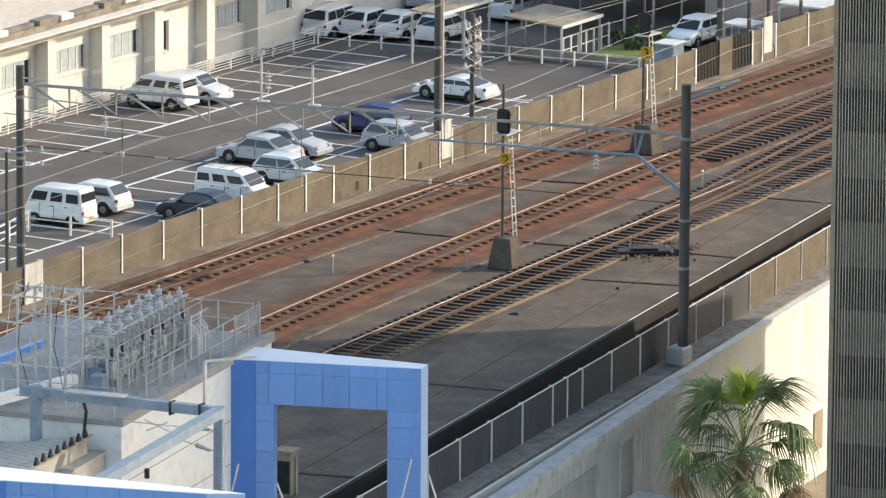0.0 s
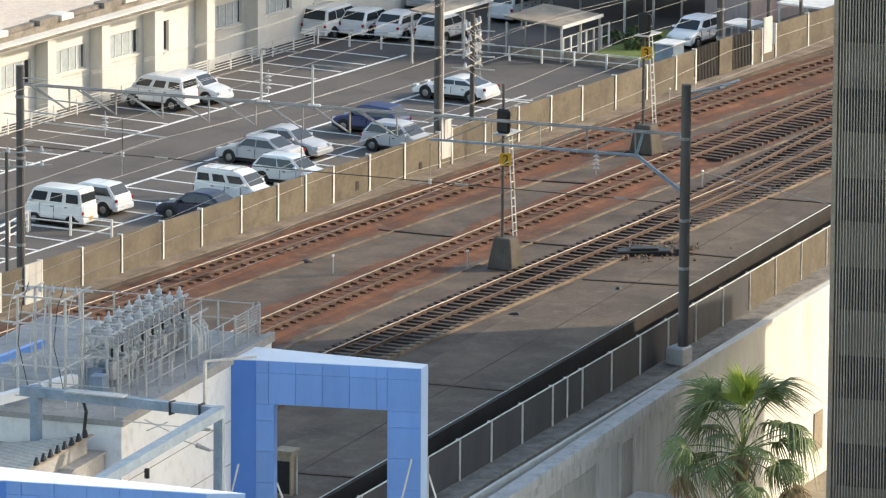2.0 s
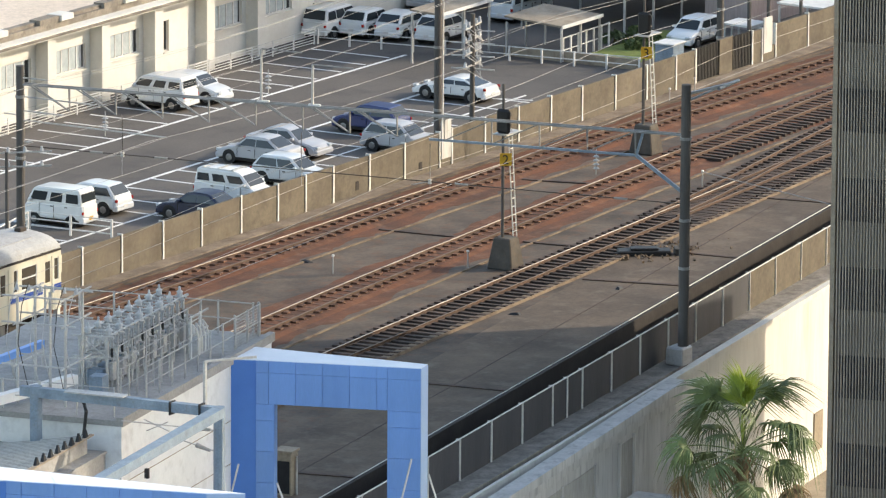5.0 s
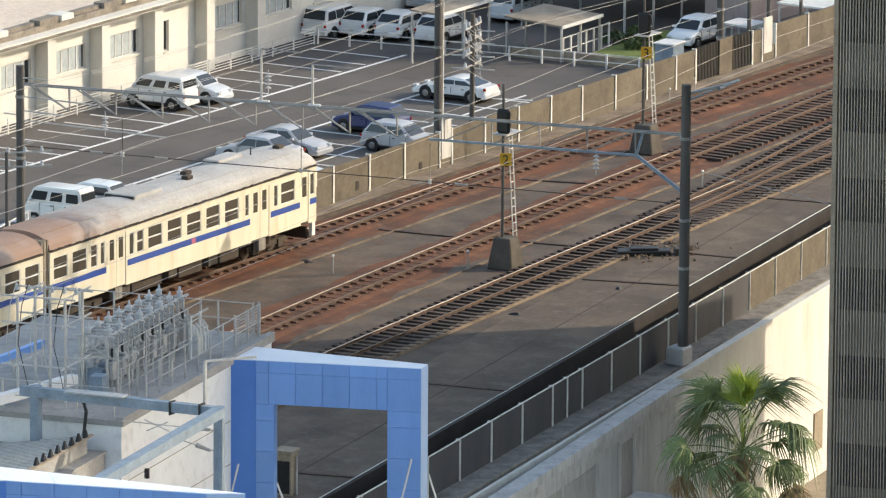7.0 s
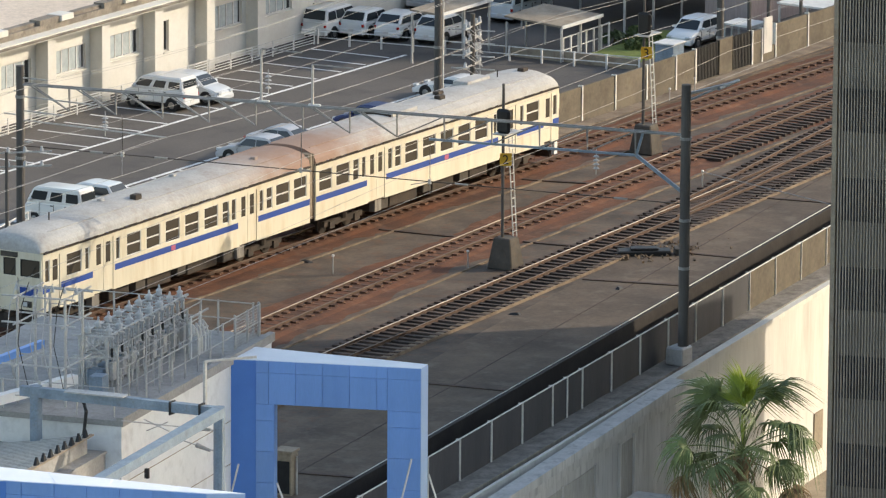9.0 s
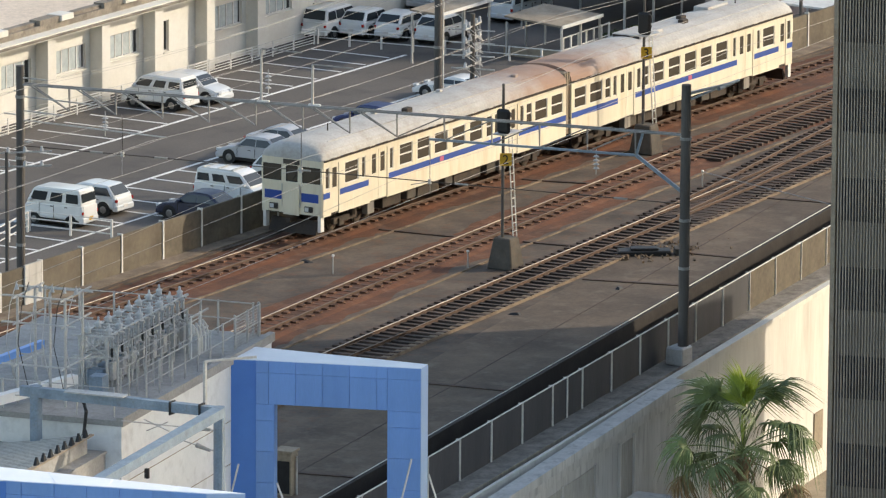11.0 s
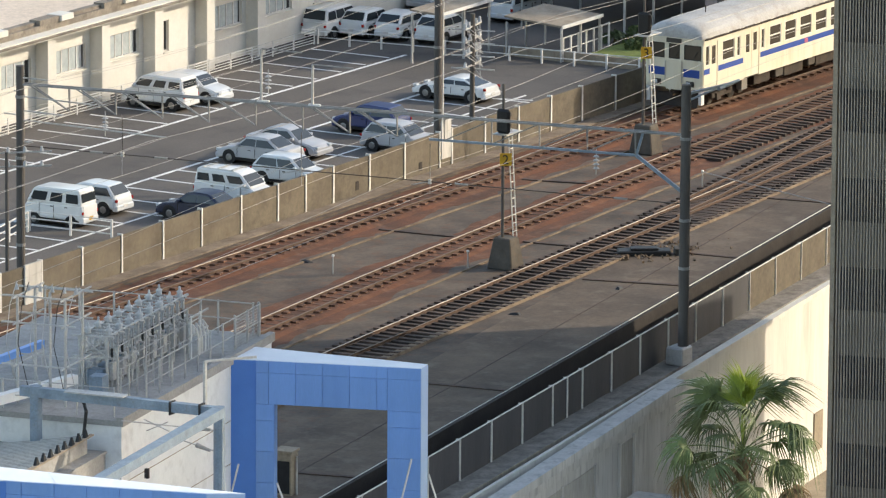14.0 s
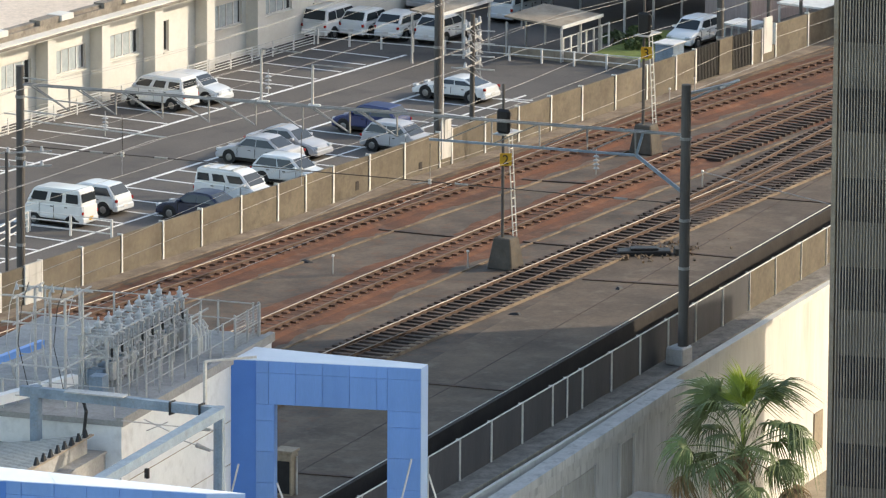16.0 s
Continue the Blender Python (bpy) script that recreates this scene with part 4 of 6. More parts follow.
def car(shape, colour, label, x, y, heading, name="car", plate=WHITE):
    """A car whose nose points along its own -x before it is turned; x, y: the middle of its footprint."""
    L, W, belt, body, cabin = SHAPES[shape]
    ob = thing(name, label, "car" if "van" not in shape and shape != "wagon" else "van", "parked cars")
    p = PAINTS[colour]
    at = lambda o: [((k - 0.5) * L, z) for k, z in o]
    bm = loft(bmn(), at(body), W / 2, W / 2 * 0.95, 0.3, belt)
    part("body", bm, p, ob, colour + " painted body", smooth=True, bevel=0.15, segments=3)
    tz = max(z for k, z in cabin)
    taper = {"kei_van": 0.91, "wagon": 0.88, "minivan": 0.84, "suv": 0.82}.get(shape, 0.78)
    bm = loft(bmn(), at(cabin), W / 2 * 0.96, W / 2 * taper, belt, tz, 0.03)
    part("cabin", bm, p, ob, smooth=True, bevel=0.08, segments=3)
    boxy = shape in ("kei_van", "wagon")
    # windows lie on the cabin's own slopes
    (xa, za), (xb, zb), (xc, zc), (xd, zd), (xe, ze) = at(cabin)
    half = lambda z: W / 2 * (0.96 + (taper - 0.96) * (z - belt) / (tz - belt))
    for s in (-1, 1):
        lo, hi = belt + (0.09 if boxy else 0.07), tz - (0.22 if boxy else 0.14)
        def sx(z, p0, p1):
            return p0[0] + (p1[0] - p0[0]) * (z - p0[1]) / (p1[1] - p0[1])
        f0, f1 = sx(lo, (xa, za), (xb, zb)) + 0.17, sx(hi, (xa, za), (xb, zb)) + 0.14
        r0, r1 = sx(lo, (xe, ze), (xd, zd)) - 0.17, sx(hi, (xe, ze), (xd, zd)) - 0.12
        cuts = [0.0, 0.46, 1.0] if shape in ("sedan", "coupe", "hatch") else [0.0, 0.36, 0.7, 1.0]
        for k0, k1 in zip(cuts, cuts[1:]):
            rim = 0.042 if boxy else 0.016
            g0, g1 = k0 + (rim if k0 else 0), k1 - (rim if k1 < 1 else 0)
            y0, y1 = s * (half(lo) + 0.004), s * (half(hi) + 0.004)
            q = [(f0 + (r0 - f0) * g0, y0, lo), (f0 + (r0 - f0) * g1, y0, lo), (f1 + (r1 - f1) * g1, y1, hi), (f1 + (r1 - f1) * g0, y1, hi)]
            part("side_window", prism(bmn(), q, [(a, b + s * 0.012, c) for a, b, c in q]), CAR_GLASS, ob)
        mir = box(bmn(), f0 - 0.06, f0 + 0.12, min(s * W / 2 * 0.95, s * (W / 2 + 0.14)), max(s * W / 2 * 0.95, s * (W / 2 + 0.14)), belt + 0.02, belt + 0.15)
        part("mirror", mir, p, ob, bevel=0.03)
        part("headlight", box(bmn(), -L / 2 - 0.01, -L / 2 + 0.22, s * W * 0.34 - 0.16, s * W * 0.34 + 0.16, 0.56, 0.7), CLEAR_LENS, ob, bevel=0.03)
        part("tail_light", box(bmn(), L / 2 - 0.12, L / 2 + 0.012, s * W * 0.42 - 0.06, s * W * 0.42 + 0.06, 0.7, 0.84), RED_LENS, ob, bevel=0.02)
    for (p0, p1), nm in ((((xa, za), (xb, zb)), "windscreen"), (((xe, ze), (xd, zd)), "rear_window")):
        d = -1 if nm == "windscreen" else 1
        k0, k1 = (0.14, 0.9) if nm == "windscreen" or not boxy else (0.2, 0.72)
        a = (p0[0] + (p1[0] - p0[0]) * k0, p0[1] + (p1[1] - p0[1]) * k0)
        b = (p0[0] + (p1[0] - p0[0]) * k1, p0[1] + (p1[1] - p0[1]) * k1)
        w0, w1 = half(a[1]) * 0.84, half(b[1]) * 0.84
        q = [(a[0] + d * 0.004, -w0, a[1]), (a[0] + d * 0.004, w0, a[1]), (b[0] + d * 0.004, w1, b[1] + 0.004), (b[0] + d * 0.004, -w1, b[1] + 0.004)]
        part(nm, prism(bmn(), q, [(u + d * 0.012, v, w + 0.008) for u, v, w in q]), CAR_GLASS, ob)
    part("front_bumper", box(bmn(), -L / 2 - 0.03, -L / 2 + 0.25, -W / 2 * 0.93, W / 2 * 0.93, 0.24, 0.5), p, ob, bevel=0.05)
    part("rear_bumper", box(bmn(), L / 2 - 0.25, L / 2 + 0.04, -W / 2 * 0.93, W / 2 * 0.93, 0.26, 0.55), p, ob, bevel=0.05)
    part("number_plate", box(bmn(), L / 2 + 0.04, L / 2 + 0.055, -0.17, 0.17, 0.4, 0.56), plate, ob)
    part("underbody", box(bmn(), -L / 2 + 0.15, L / 2 - 0.15, -W / 2 * 0.85, W / 2 * 0.85, 0.18, 0.36), UNDER, ob)
    r = 0.31 if shape != "kei_van" else 0.27
    for s in (-1, 1):
        y0, y1 = sorted((s * W / 2 * 0.97, s * (W / 2 + 0.006)))
        for k in (0.3, 0.54) if shape in ("sedan", "hatch", "coupe") else (0.28, 0.52):
            part("door_seam", box(bmn(), (k - 0.5) * L - 0.005, (k - 0.5) * L + 0.005, y0, y1, 0.42, belt - 0.06), UNDER_PALE, ob)
            part("door_handle", box(bmn(), (k - 0.5) * L + 0.62, (k - 0.5) * L + 0.76, y0, y1 + s * 0.012 if s > 0 else y1, belt - 0.16, belt - 0.12), RUBBER, ob)
        part("sill", box(bmn(), -L * 0.28, L * 0.28, y0, y1, 0.26, 0.36), RUBBER, ob)
    for k in (0.19, 0.81):
        for s in (-1, 1):
            cx = (k - 0.5) * L
            wheel = part("wheel", tube(bmn(), (cx, s * (W / 2 - 0.2), r), (cx, s * (W / 2 + 0.008), r), r, r * 0.94, 18), RUBBER, ob, "black tyre")
            part("wheel_arch", tube(bmn(), (cx, s * (W / 2 - 0.25), r + 0.03), (cx, s * (W / 2 + 0.003), r + 0.03), r * 1.2, r * 1.2, 18), BLACK, ob, "dark wheel arch")
            part("rim", tube(bmn(), (cx, s * (W / 2 + 0.006), r), (cx, s * (W / 2 + 0.02), r), r * 0.6, r * 0.45, 14), ALLOY, wheel)
    ob.matrix_world = pose(x, y, LOT, 0, 0, heading)
    return ob


# nose along -x in its own space: heading -90 points the nose to +y, 90 to -y, 0 to -x, 180 to +x
def parked(shape, colour, label, cx, cy, nose, plate=WHITE):
    """cx, cy: the corner of the footprint that lies nearest along -x and -y."""
    L, W = SHAPES[shape][:2]
    if nose in ("+y", "-y"):
        return car(shape, colour, label, cx + W / 2, cy + L / 2, -90 if nose == "+y" else 90, plate=plate)
    return car(shape, colour, label, cx + L / 2, cy + W / 2, 0 if nose == "-x" else 180, plate=plate)


parked("kei_van", "white", "white boxy microvan parked by a low white fence", 21.45, 24.3, "+y", YELLOW)
parked("hatch", "pearl", "pale silver hatchback parked behind the microvan", 24.7, 24.5, "+y")
parked("sedan", "black", "navy black sedan parked close to the track wall", 25.7, 18.7, "+y")
rack_van = parked("wagon", "white", "white estate van with a roof rack in a bay", 29.7, 19.6, "-y")
for k in (-0.3, 0.5, 1.3):
    part("rack_bar", box(bmn(), k, k + 0.06, -0.62, 0.62, 1.76, 1.82), GALV, rack_van)
for s in (-0.6, 0.6):
    part("rack_rail", box(bmn(), -0.35, 1.5, s - 0.03, s + 0.03, 1.72, 1.78), WHITE, rack_van)
parked("hatch", "pearl", "pale hatchback half hidden behind the wall", 35.1, 19.7, "-y")
parked("sedan", "silver", "silver sedan parked in a bay", 38.8, 23.5, "+y")
parked("sedan", "silver", "silver saloon parked beside another silver sedan", 41.4, 23.5, "-y")
parked("hatch", "blue", "dark blue hatchback parked in a bay", 48.6, 23.2, "+y")
parked("hatch", "silver", "silver hatchback with its nose towards the wall", 45.1, 19.45, "-y")
parked("coupe", "white", "white sports coupe standing across the bays", 58.5, 23.85, "+y")
parked("wagon", "white", "white minivan parked along the cream building", 48.6, 35.75, "+y")
parked("hatch", "pearl", "pale hatchback parked beside the minivan", 51.0, 35.2, "-y")
parked("minivan", "white", "white van parked beyond the fence", 69.6, 39.95, "+x")
parked("hatch", "white", "white hatchback parked beyond the fence", 70.9, 38.4, "+x")
parked("hatch", "white", "white hatchback with red tail lights beyond the fence", 71.2, 36.4, "+x")
parked("hatch", "white", "white small car beside a pole beyond the fence", 71.5, 34.1, "+x")
parked("hatch", "white", "white small car parked by a dark carport", 77.6, 22.2, "-x")
parked("minivan", "pearl", "pale car parked in the shade of the yard", 79.2, 34.0, "+x")
parked("sedan", "silver", "grey car parked under the building", 80.0, 39.6, "-x")


# ---- signals between the tracks ----
def signal(x, y, number, top, sign_z, label):
    s = thing("railway_signal", label, "railway signal", "track signals", at=pose(x, y, 0))
    base = prism(bmn(), [(-0.55, -0.62, DECK_Z), (0.6, -0.62, DECK_Z), (0.6, 0.62, DECK_Z), (-0.55, 0.62, DECK_Z)], [(-0.36, -0.4, 1.1), (0.42, -0.4, 1.1), (0.42, 0.4, 1.1), (-0.36, 0.4, 1.1)])
    part("base", base, BASE, s, "tapered concrete base", bevel=0.05)
    part("mast", tube(bmn(), (-0.1, 0.1, 1.1), (-0.1, 0.1, top), 0.075, 0.06, 10), POLE, s)
    for dx in (0.12, 0.42):
        part("ladder_rail", beam(bmn(), (dx + 0.18, -0.2, 1.0), (dx - 0.05, -0.05, top - 2.0), 0.04), WHITE, s)
    for i in range(13):
        z = 1.3 + i * 0.36
        if z < top - 2.1:
            k = (z - 1.0) / (top - 3.0)
            part("rung", beam(bmn(), (0.3 - 0.23 * k, -0.2 + 0.15 * k, z), (0.6 - 0.23 * k, -0.2 + 0.15 * k, z), 0.03), WHITE, s)
    head = bmn()
    zc = top - 1.55
    box(head, -0.42, -0.2, -0.36, 0.3, zc - 0.55, zc + 0.5)
    part("signal_head", head, BLACK, s, "black signal head", bevel=0.1)
    for dz in (0.22, -0.2):
        part("hood", tube(bmn(), (-0.22, -0.03, zc + dz), (0.12, -0.03, zc + dz - 0.03), 0.14, 0.15, 12), BLACK, s)
    part("platform", box(bmn(), -0.6, 0.75, -0.35, 0.35, top - 2.15, top - 2.1), GALV, s, "grey steel platform")
    plate = part("number_sign", box(bmn(), -0.27, 0.23, -0.1, -0.07, sign_z - 0.27, sign_z + 0.27), YELLOW, s, "yellow sign with a black number")
    plate.matrix_basis = Matrix.Translation((-0.1, -0.05, 0)) @ pose(0, 0, 0, 0, 0, -58)
    cu = bpy.data.curves.new("number", "FONT")
    cu.body = number
    cu.size = 0.58
    cu.extrude = 0.006
    cu.materials.append(BLACK)
    tx = new("number", cu)
    tx.parent = plate
    tx.matrix_basis = Matrix.Translation((-0.17, -0.108, sign_z - 0.2)) @ pose(0, 0, 0, 90, 0, 0)
    return s


signal(1.35, -10.2, "2", 7.75, 4.5, "two-lamp railway signal with a white ladder on a concrete base")
signal(26.6, -3.1, "3", 7.4, 4.45, "far railway signal with a white ladder on a concrete base")


# ---- blue portals, station roof and switchgear ----
def portal(ring, z1, leg_gap, label):
    """A blue panelled portal: ring is its plan, left, front left, front right, right, back."""
    p = thing("blue_portal", label, "portal", "blue portals")
    l, fl, fr, r, bk = [Vector(q) for q in ring]
    depth = 1.62
    legw = leg_gap
    u = (fr - fl).normalized()
    L = (fr - fl).length
    back = Vector((-u.y, u.x)) * -1
    back = back if back.dot(Vector((0.864, 0.504))) > 0 else -back
    # beam
    bm = upright(bmn(), [tuple(l), tuple(fl), tuple(fr), tuple(r), tuple(bk)], z1 - depth, z1 - 0.03)
    part("beam", bm, BLUE_PANEL, p, "blue panelled beam")
    # sky light on the top is put into a paler sheet
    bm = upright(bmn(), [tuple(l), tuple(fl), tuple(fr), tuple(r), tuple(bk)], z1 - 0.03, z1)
    part("top_sheet", bm, BLUE_SKYLIT, p, "blue top sheet paled for sky light")
    left = [tuple(l), tuple(fl), tuple(fl + u * legw[0]), tuple(fl + u * legw[0] + back * 0.5), tuple(bk)]
    right = [tuple(fr - u * legw[1]), tuple(fr), tuple(r), tuple(fr - u * legw[1] + back * 0.5)]
    part("leg", upright(bmn(), left, STREET, z1 - depth), BLUE_PANEL, p, "blue panelled leg")
    part("leg", upright(bmn(), right, STREET, z1 - depth), BLUE_PANEL, p, "blue panelled leg")
    # side face: its shade is put into a deeper blue
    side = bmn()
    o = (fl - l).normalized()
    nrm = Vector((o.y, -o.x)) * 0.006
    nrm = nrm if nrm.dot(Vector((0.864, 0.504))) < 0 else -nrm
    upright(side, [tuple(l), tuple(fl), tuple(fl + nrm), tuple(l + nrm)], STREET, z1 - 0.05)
    part("side_panel", side, BLUE_SHADED, p, "side panel in blue deepened for shade")
    # the return panel catches light, so its blue is painted paler
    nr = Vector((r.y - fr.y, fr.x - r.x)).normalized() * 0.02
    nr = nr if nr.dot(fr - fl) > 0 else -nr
    part("end_panel", upright(bmn(), [tuple(fr), tuple(r), tuple(r + nr), tuple(fr + nr)], STREET, z1 - 0.04), BLUE_LIT, p, "end panel in blue paled for the light it catches")
    # facing panels with open joints between them
    nf = Vector((u.y, -u.x)) * 0.03
    nf = nf if nf.dot(Vector((0.864, 0.504))) < 0 else -nf

    def facing(a, b, za, zb):
        part("panel", upright(bmn(), [tuple(a + u * 0.012), tuple(b - u * 0.012), tuple(b - u * 0.012 + nf), tuple(a + u * 0.012 + nf)], za + 0.012, zb - 0.012), BLUE_PANEL, p)

    cols = [0.0, 0.078, 0.243, 0.405, 0.57, 0.735, 1 - legw[1] / L, 1.0]
    for k0, k1 in zip(cols, cols[1:]):
        for za, zb in ((z1 - 0.45, z1 - 0.03), (z1 - depth, z1 - 0.45)):
            facing(fl + u * L * k0, fl + u * L * k1, za, zb)
    for k in range(8):
        zb = z1 - depth - (0.0 if k == 0 else 0.6 + 1.15 * (k - 1))
        za = z1 - depth - (0.6 + 1.15 * k)
        facing(fr - u * legw[1], fr, za, zb)
        facing(fl, fl + u * legw[0], za, zb)
    for k in range(1, 4):
        q = fl.lerp(fr, k / 4)
        part("top_seam", beam(bmn(), (q.x, q.y, z1 + 0.004), (bk.lerp(r, k / 4).x, bk.lerp(r, k / 4).y, z1 + 0.004), 0.014, 0.012), BLUE_SKYLIT, p)
    return p


portal([(-48.94, -27.57), (-48.59, -28.48), (-46.64, -34.22), (-45.96, -34.1), (-46.82, -27.1)], 7.5, (0.68, 1.22), "large blue panelled portal frame above the station front")
portal([(-73.2, -31.9), (-72.5, -33.5), (-70.55, -40.1), (-69.9, -41.2), (-71.1, -31.7)], 8.6, (1.0, 1.2), "blue panelled portal near the station roof, its top paled for sky light")


# the station roof's own axes: along its front edge, inwards, up from the roof
RO = Vector((-59.26, -29.56, 7.5))
RU = Vector((0.983, 0.184, 0.0)).normalized()
RV = Vector((-RU.y, RU.x, 0.0))


def roof(u, v, z=0.0):
    return RO + RU * u + RV * v + Vector((0, 0, z))


ROOF_TURN = math.degrees(math.atan2(RU.y, RU.x))


def station():
    s = thing("station_building", "pale station building with a grey flat roof beside the viaduct", "building")
    flat = lambda *uv: [tuple(roof(u, v).xy) for u, v in uv]
    part("wall", upright(bmn(), flat((0, 0), (14.6, 0), (14.6, 9), (0, 9)), STREET, 7.3), WALL_PALE, s, "pale rendered wall")
    part("roof", upright(bmn(), flat((-0.1, -0.1), (14.7, -0.1), (14.7, 9.1), (-0.1, 9.1)), 7.3, 7.5), ROOF_GREY, s, "grey roof slab")
    part("roof_kerb", upright(bmn(), flat((-0.1, -0.1), (14.7, -0.1), (14.7, 0.15), (-0.1, 0.15)), 7.504, 7.62), ROOF_GREY, s, "low grey roof kerb")
    part("lower_wall", upright(bmn(), flat((-22, 0.6), (-0.02, 0.6), (-0.02, 12), (-22, 12)), STREET, 6.3), ROOF_GREY, s, "grey rendered wall")
    part("lower_roof", upright(bmn(), flat((-22, 0.5), (-0.12, 0.5), (-0.12, 12.1), (-22, 12.1)), 6.3, 6.4), ROOF_GREY, s, "light grey lower roof")
    for v in np.arange(1.6, 12, 1.45):
        part("roof_seam", beam(bmn(), roof(-22, v, -1.09), roof(-0.14, v, -1.09), 0.05, 0.03), ROOF_GREY, s)
    for z in (5.2, 3.6, 2.0):
        part("wall_joint", upright(bmn(), flat((0.05, -0.008), (14.55, -0.008), (14.55, 0.01), (0.05, 0.01)), z, z + 0.03), KERB, s)
    return s


station()


def ribbed_canopy():
    c = thing("ribbed_roof", "grey ribbed metal canopy roof with dark end brackets", "canopy")
    lo = [roof(-6.6, 1.0, -1.09), roof(-0.7, 1.0, -1.09), roof(-0.7, 4.4, -1.09), roof(-6.6, 4.4, -1.09)]
    hi = [roof(-6.6, 1.0, -0.45), roof(-0.7, 1.0, -0.45), roof(-0.7, 4.4, -1.04), roof(-6.6, 4.4, -1.04)]
    part("sheet", prism(bmn(), lo, hi), ROOF_GREY, c, "grey metal sheet")
    for i in range(22):
        u = -6.5 + i * 0.265
        part("rib", beam(bmn(), roof(u, 0.95, -0.42), roof(u, 4.4, -1.02), 0.07, 0.06), GALV, c)
    part("edge_flashing", beam(bmn(), roof(-6.7, 0.86, -0.44), roof(-0.6, 0.86, -0.44), 0.16, 0.05), KERB, c, "pale edge flashing")
    for i in range(8):
        u = -5.7 + i * 0.63
        part("bracket", prism(bmn(), [roof(u, 0.82, -0.44), roof(u + 0.3, 0.82, -0.44), roof(u + 0.3, 0.96, -0.44), roof(u, 0.96, -0.44)], [roof(u + 0.12, 0.86, -0.14), roof(u + 0.18, 0.86, -0.14), roof(u + 0.18, 0.92, -0.14), roof(u + 0.12, 0.92, -0.14)]), DARK, c, "dark snow stop")
    return c


ribbed_canopy()


def steel_frame():
    f = thing("steel_frame", "blue-grey steel portal beams standing before the station wall", "steel frame")
    c = roof(-0.9, -4.0, 0.85)
    e = roof(-0.9, 3.4, 1.0)
    g = roof(-12.6, -4.0, 0.85)
    part("cross_beam", beam(bmn(), e, c, 0.28, 0.34), BLUE_STEEL, f, "blue-grey box beam")
    part("cover_plate", beam(bmn(), roof(-1.1, -0.6, 1.16), roof(-1.1, 1.6, 1.18), 0.5, 0.05), GALV, f)
    part("side_beam", beam(bmn(), c, g, 0.4, 0.34), BLUE_STEEL, f, "pale blue-grey box beam")
    for p in (c, g):
        part("column", tube(bmn(), (p.x, p.y, STREET), (p.x, p.y, p.z + 0.18), 0.2, n=12), BLUE_STEEL, f, "blue-grey column")
    part("pipe_column", tube(bmn(), roof(-0.87, 2.85, -1.1), roof(-0.87, 2.85, 1.2), 0.22, n=14), BLUE_STEEL, f, "grey steel pipe column")
    part("collar", tube(bmn(), roof(-0.87, 2.85, -1.1), roof(-0.87, 2.85, -0.9), 0.3, n=14), KERB, f, "rust-stained foot collar")
    for v in (-2.2, -3.3):
        part("clamp", box(bmn(), *[q for lo, hi in zip(roof(-1.1, v, 0.62), roof(-0.75, v - 0.12, 1.1)) for q in (min(lo, hi), max(lo, hi))]), DARK, f, "dark clamp")
    part("bent_pipe", beam(bmn(), roof(0.3, -3.0, 0.6), roof(0.3, -3.0, 2.3), 0.1), GALV, f)
    part("bent_pipe", beam(bmn(), roof(0.3, -3.0, 2.3), roof(1.6, -4.4, 2.3), 0.08), GALV, f)
    pts = [roof(0.0, 1.5, 0.8), roof(-0.3, 1.2, 0.3), roof(-0.4, 1.25, -0.5), roof(-1.2, 1.4, -0.9), roof(-3.0, 1.6, -0.95)]
    bm = bmn()
    for p, q in zip(pts, pts[1:]):
        tube(bm, p, q, 0.06)
    part("hose", bm, BLACK, f, "black hose")
    for v0, z0, v1, z1 in ((-3.79, 0.18, -0.37, 0.23), (-3.79, -0.55, -2.36, -0.21)):
        part("tension_rod", beam(bmn(), roof(-0.9, v0, z0), roof(-0.9, v1, z1), 0.035), GALV, f)
        k = 0.25 if v1 > -1 else 0.45
        part("insulator_rod", tube(bmn(), roof(-0.9, v0 + 0.12, z0), roof(-0.9, v0 + (v1 - v0) * k, z0 + (z1 - z0) * k), 0.05, 0.09, 10), PIER, f, "grey strain insulator")
    part("wall_bracket", beam(bmn(), roof(-0.9, -1.2, 0.35), roof(-0.9, -2.16, 0.0), 0.035), GALV, f)
    part("wall_bracket", beam(bmn(), roof(-0.9, -1.3, -0.05), roof(-0.9, -2.1, 0.33), 0.035), GALV, f)
    part("wall_bracket", box(bmn(), -58.0, -57.9, -29.85, -29.7, 5.2, 5.55), DARK, f)
    return f


steel_frame()


def bushing(bm, p, h, r=0.09):
    p = Vector(p)
    prof = []
    for i in range(5):
        prof += [(h * i / 5, r * (1.15 - 0.1 * i)), (h * (i + 0.8) / 5, r * (0.7 - 0.06 * i))]
    rings = [[bm.verts.new(p + Vector((k * math.cos(t), k * math.sin(t), z))) for t in np.arange(8) * math.pi / 4] for z, k in prof]
    for u, v in zip(rings, rings[1:]):
        for i in range(8):
            bm.faces.new((u[i], u[(i + 1) % 8], v[(i + 1) % 8], v[i]))
    bm.faces.new(rings[-1])
    return bm


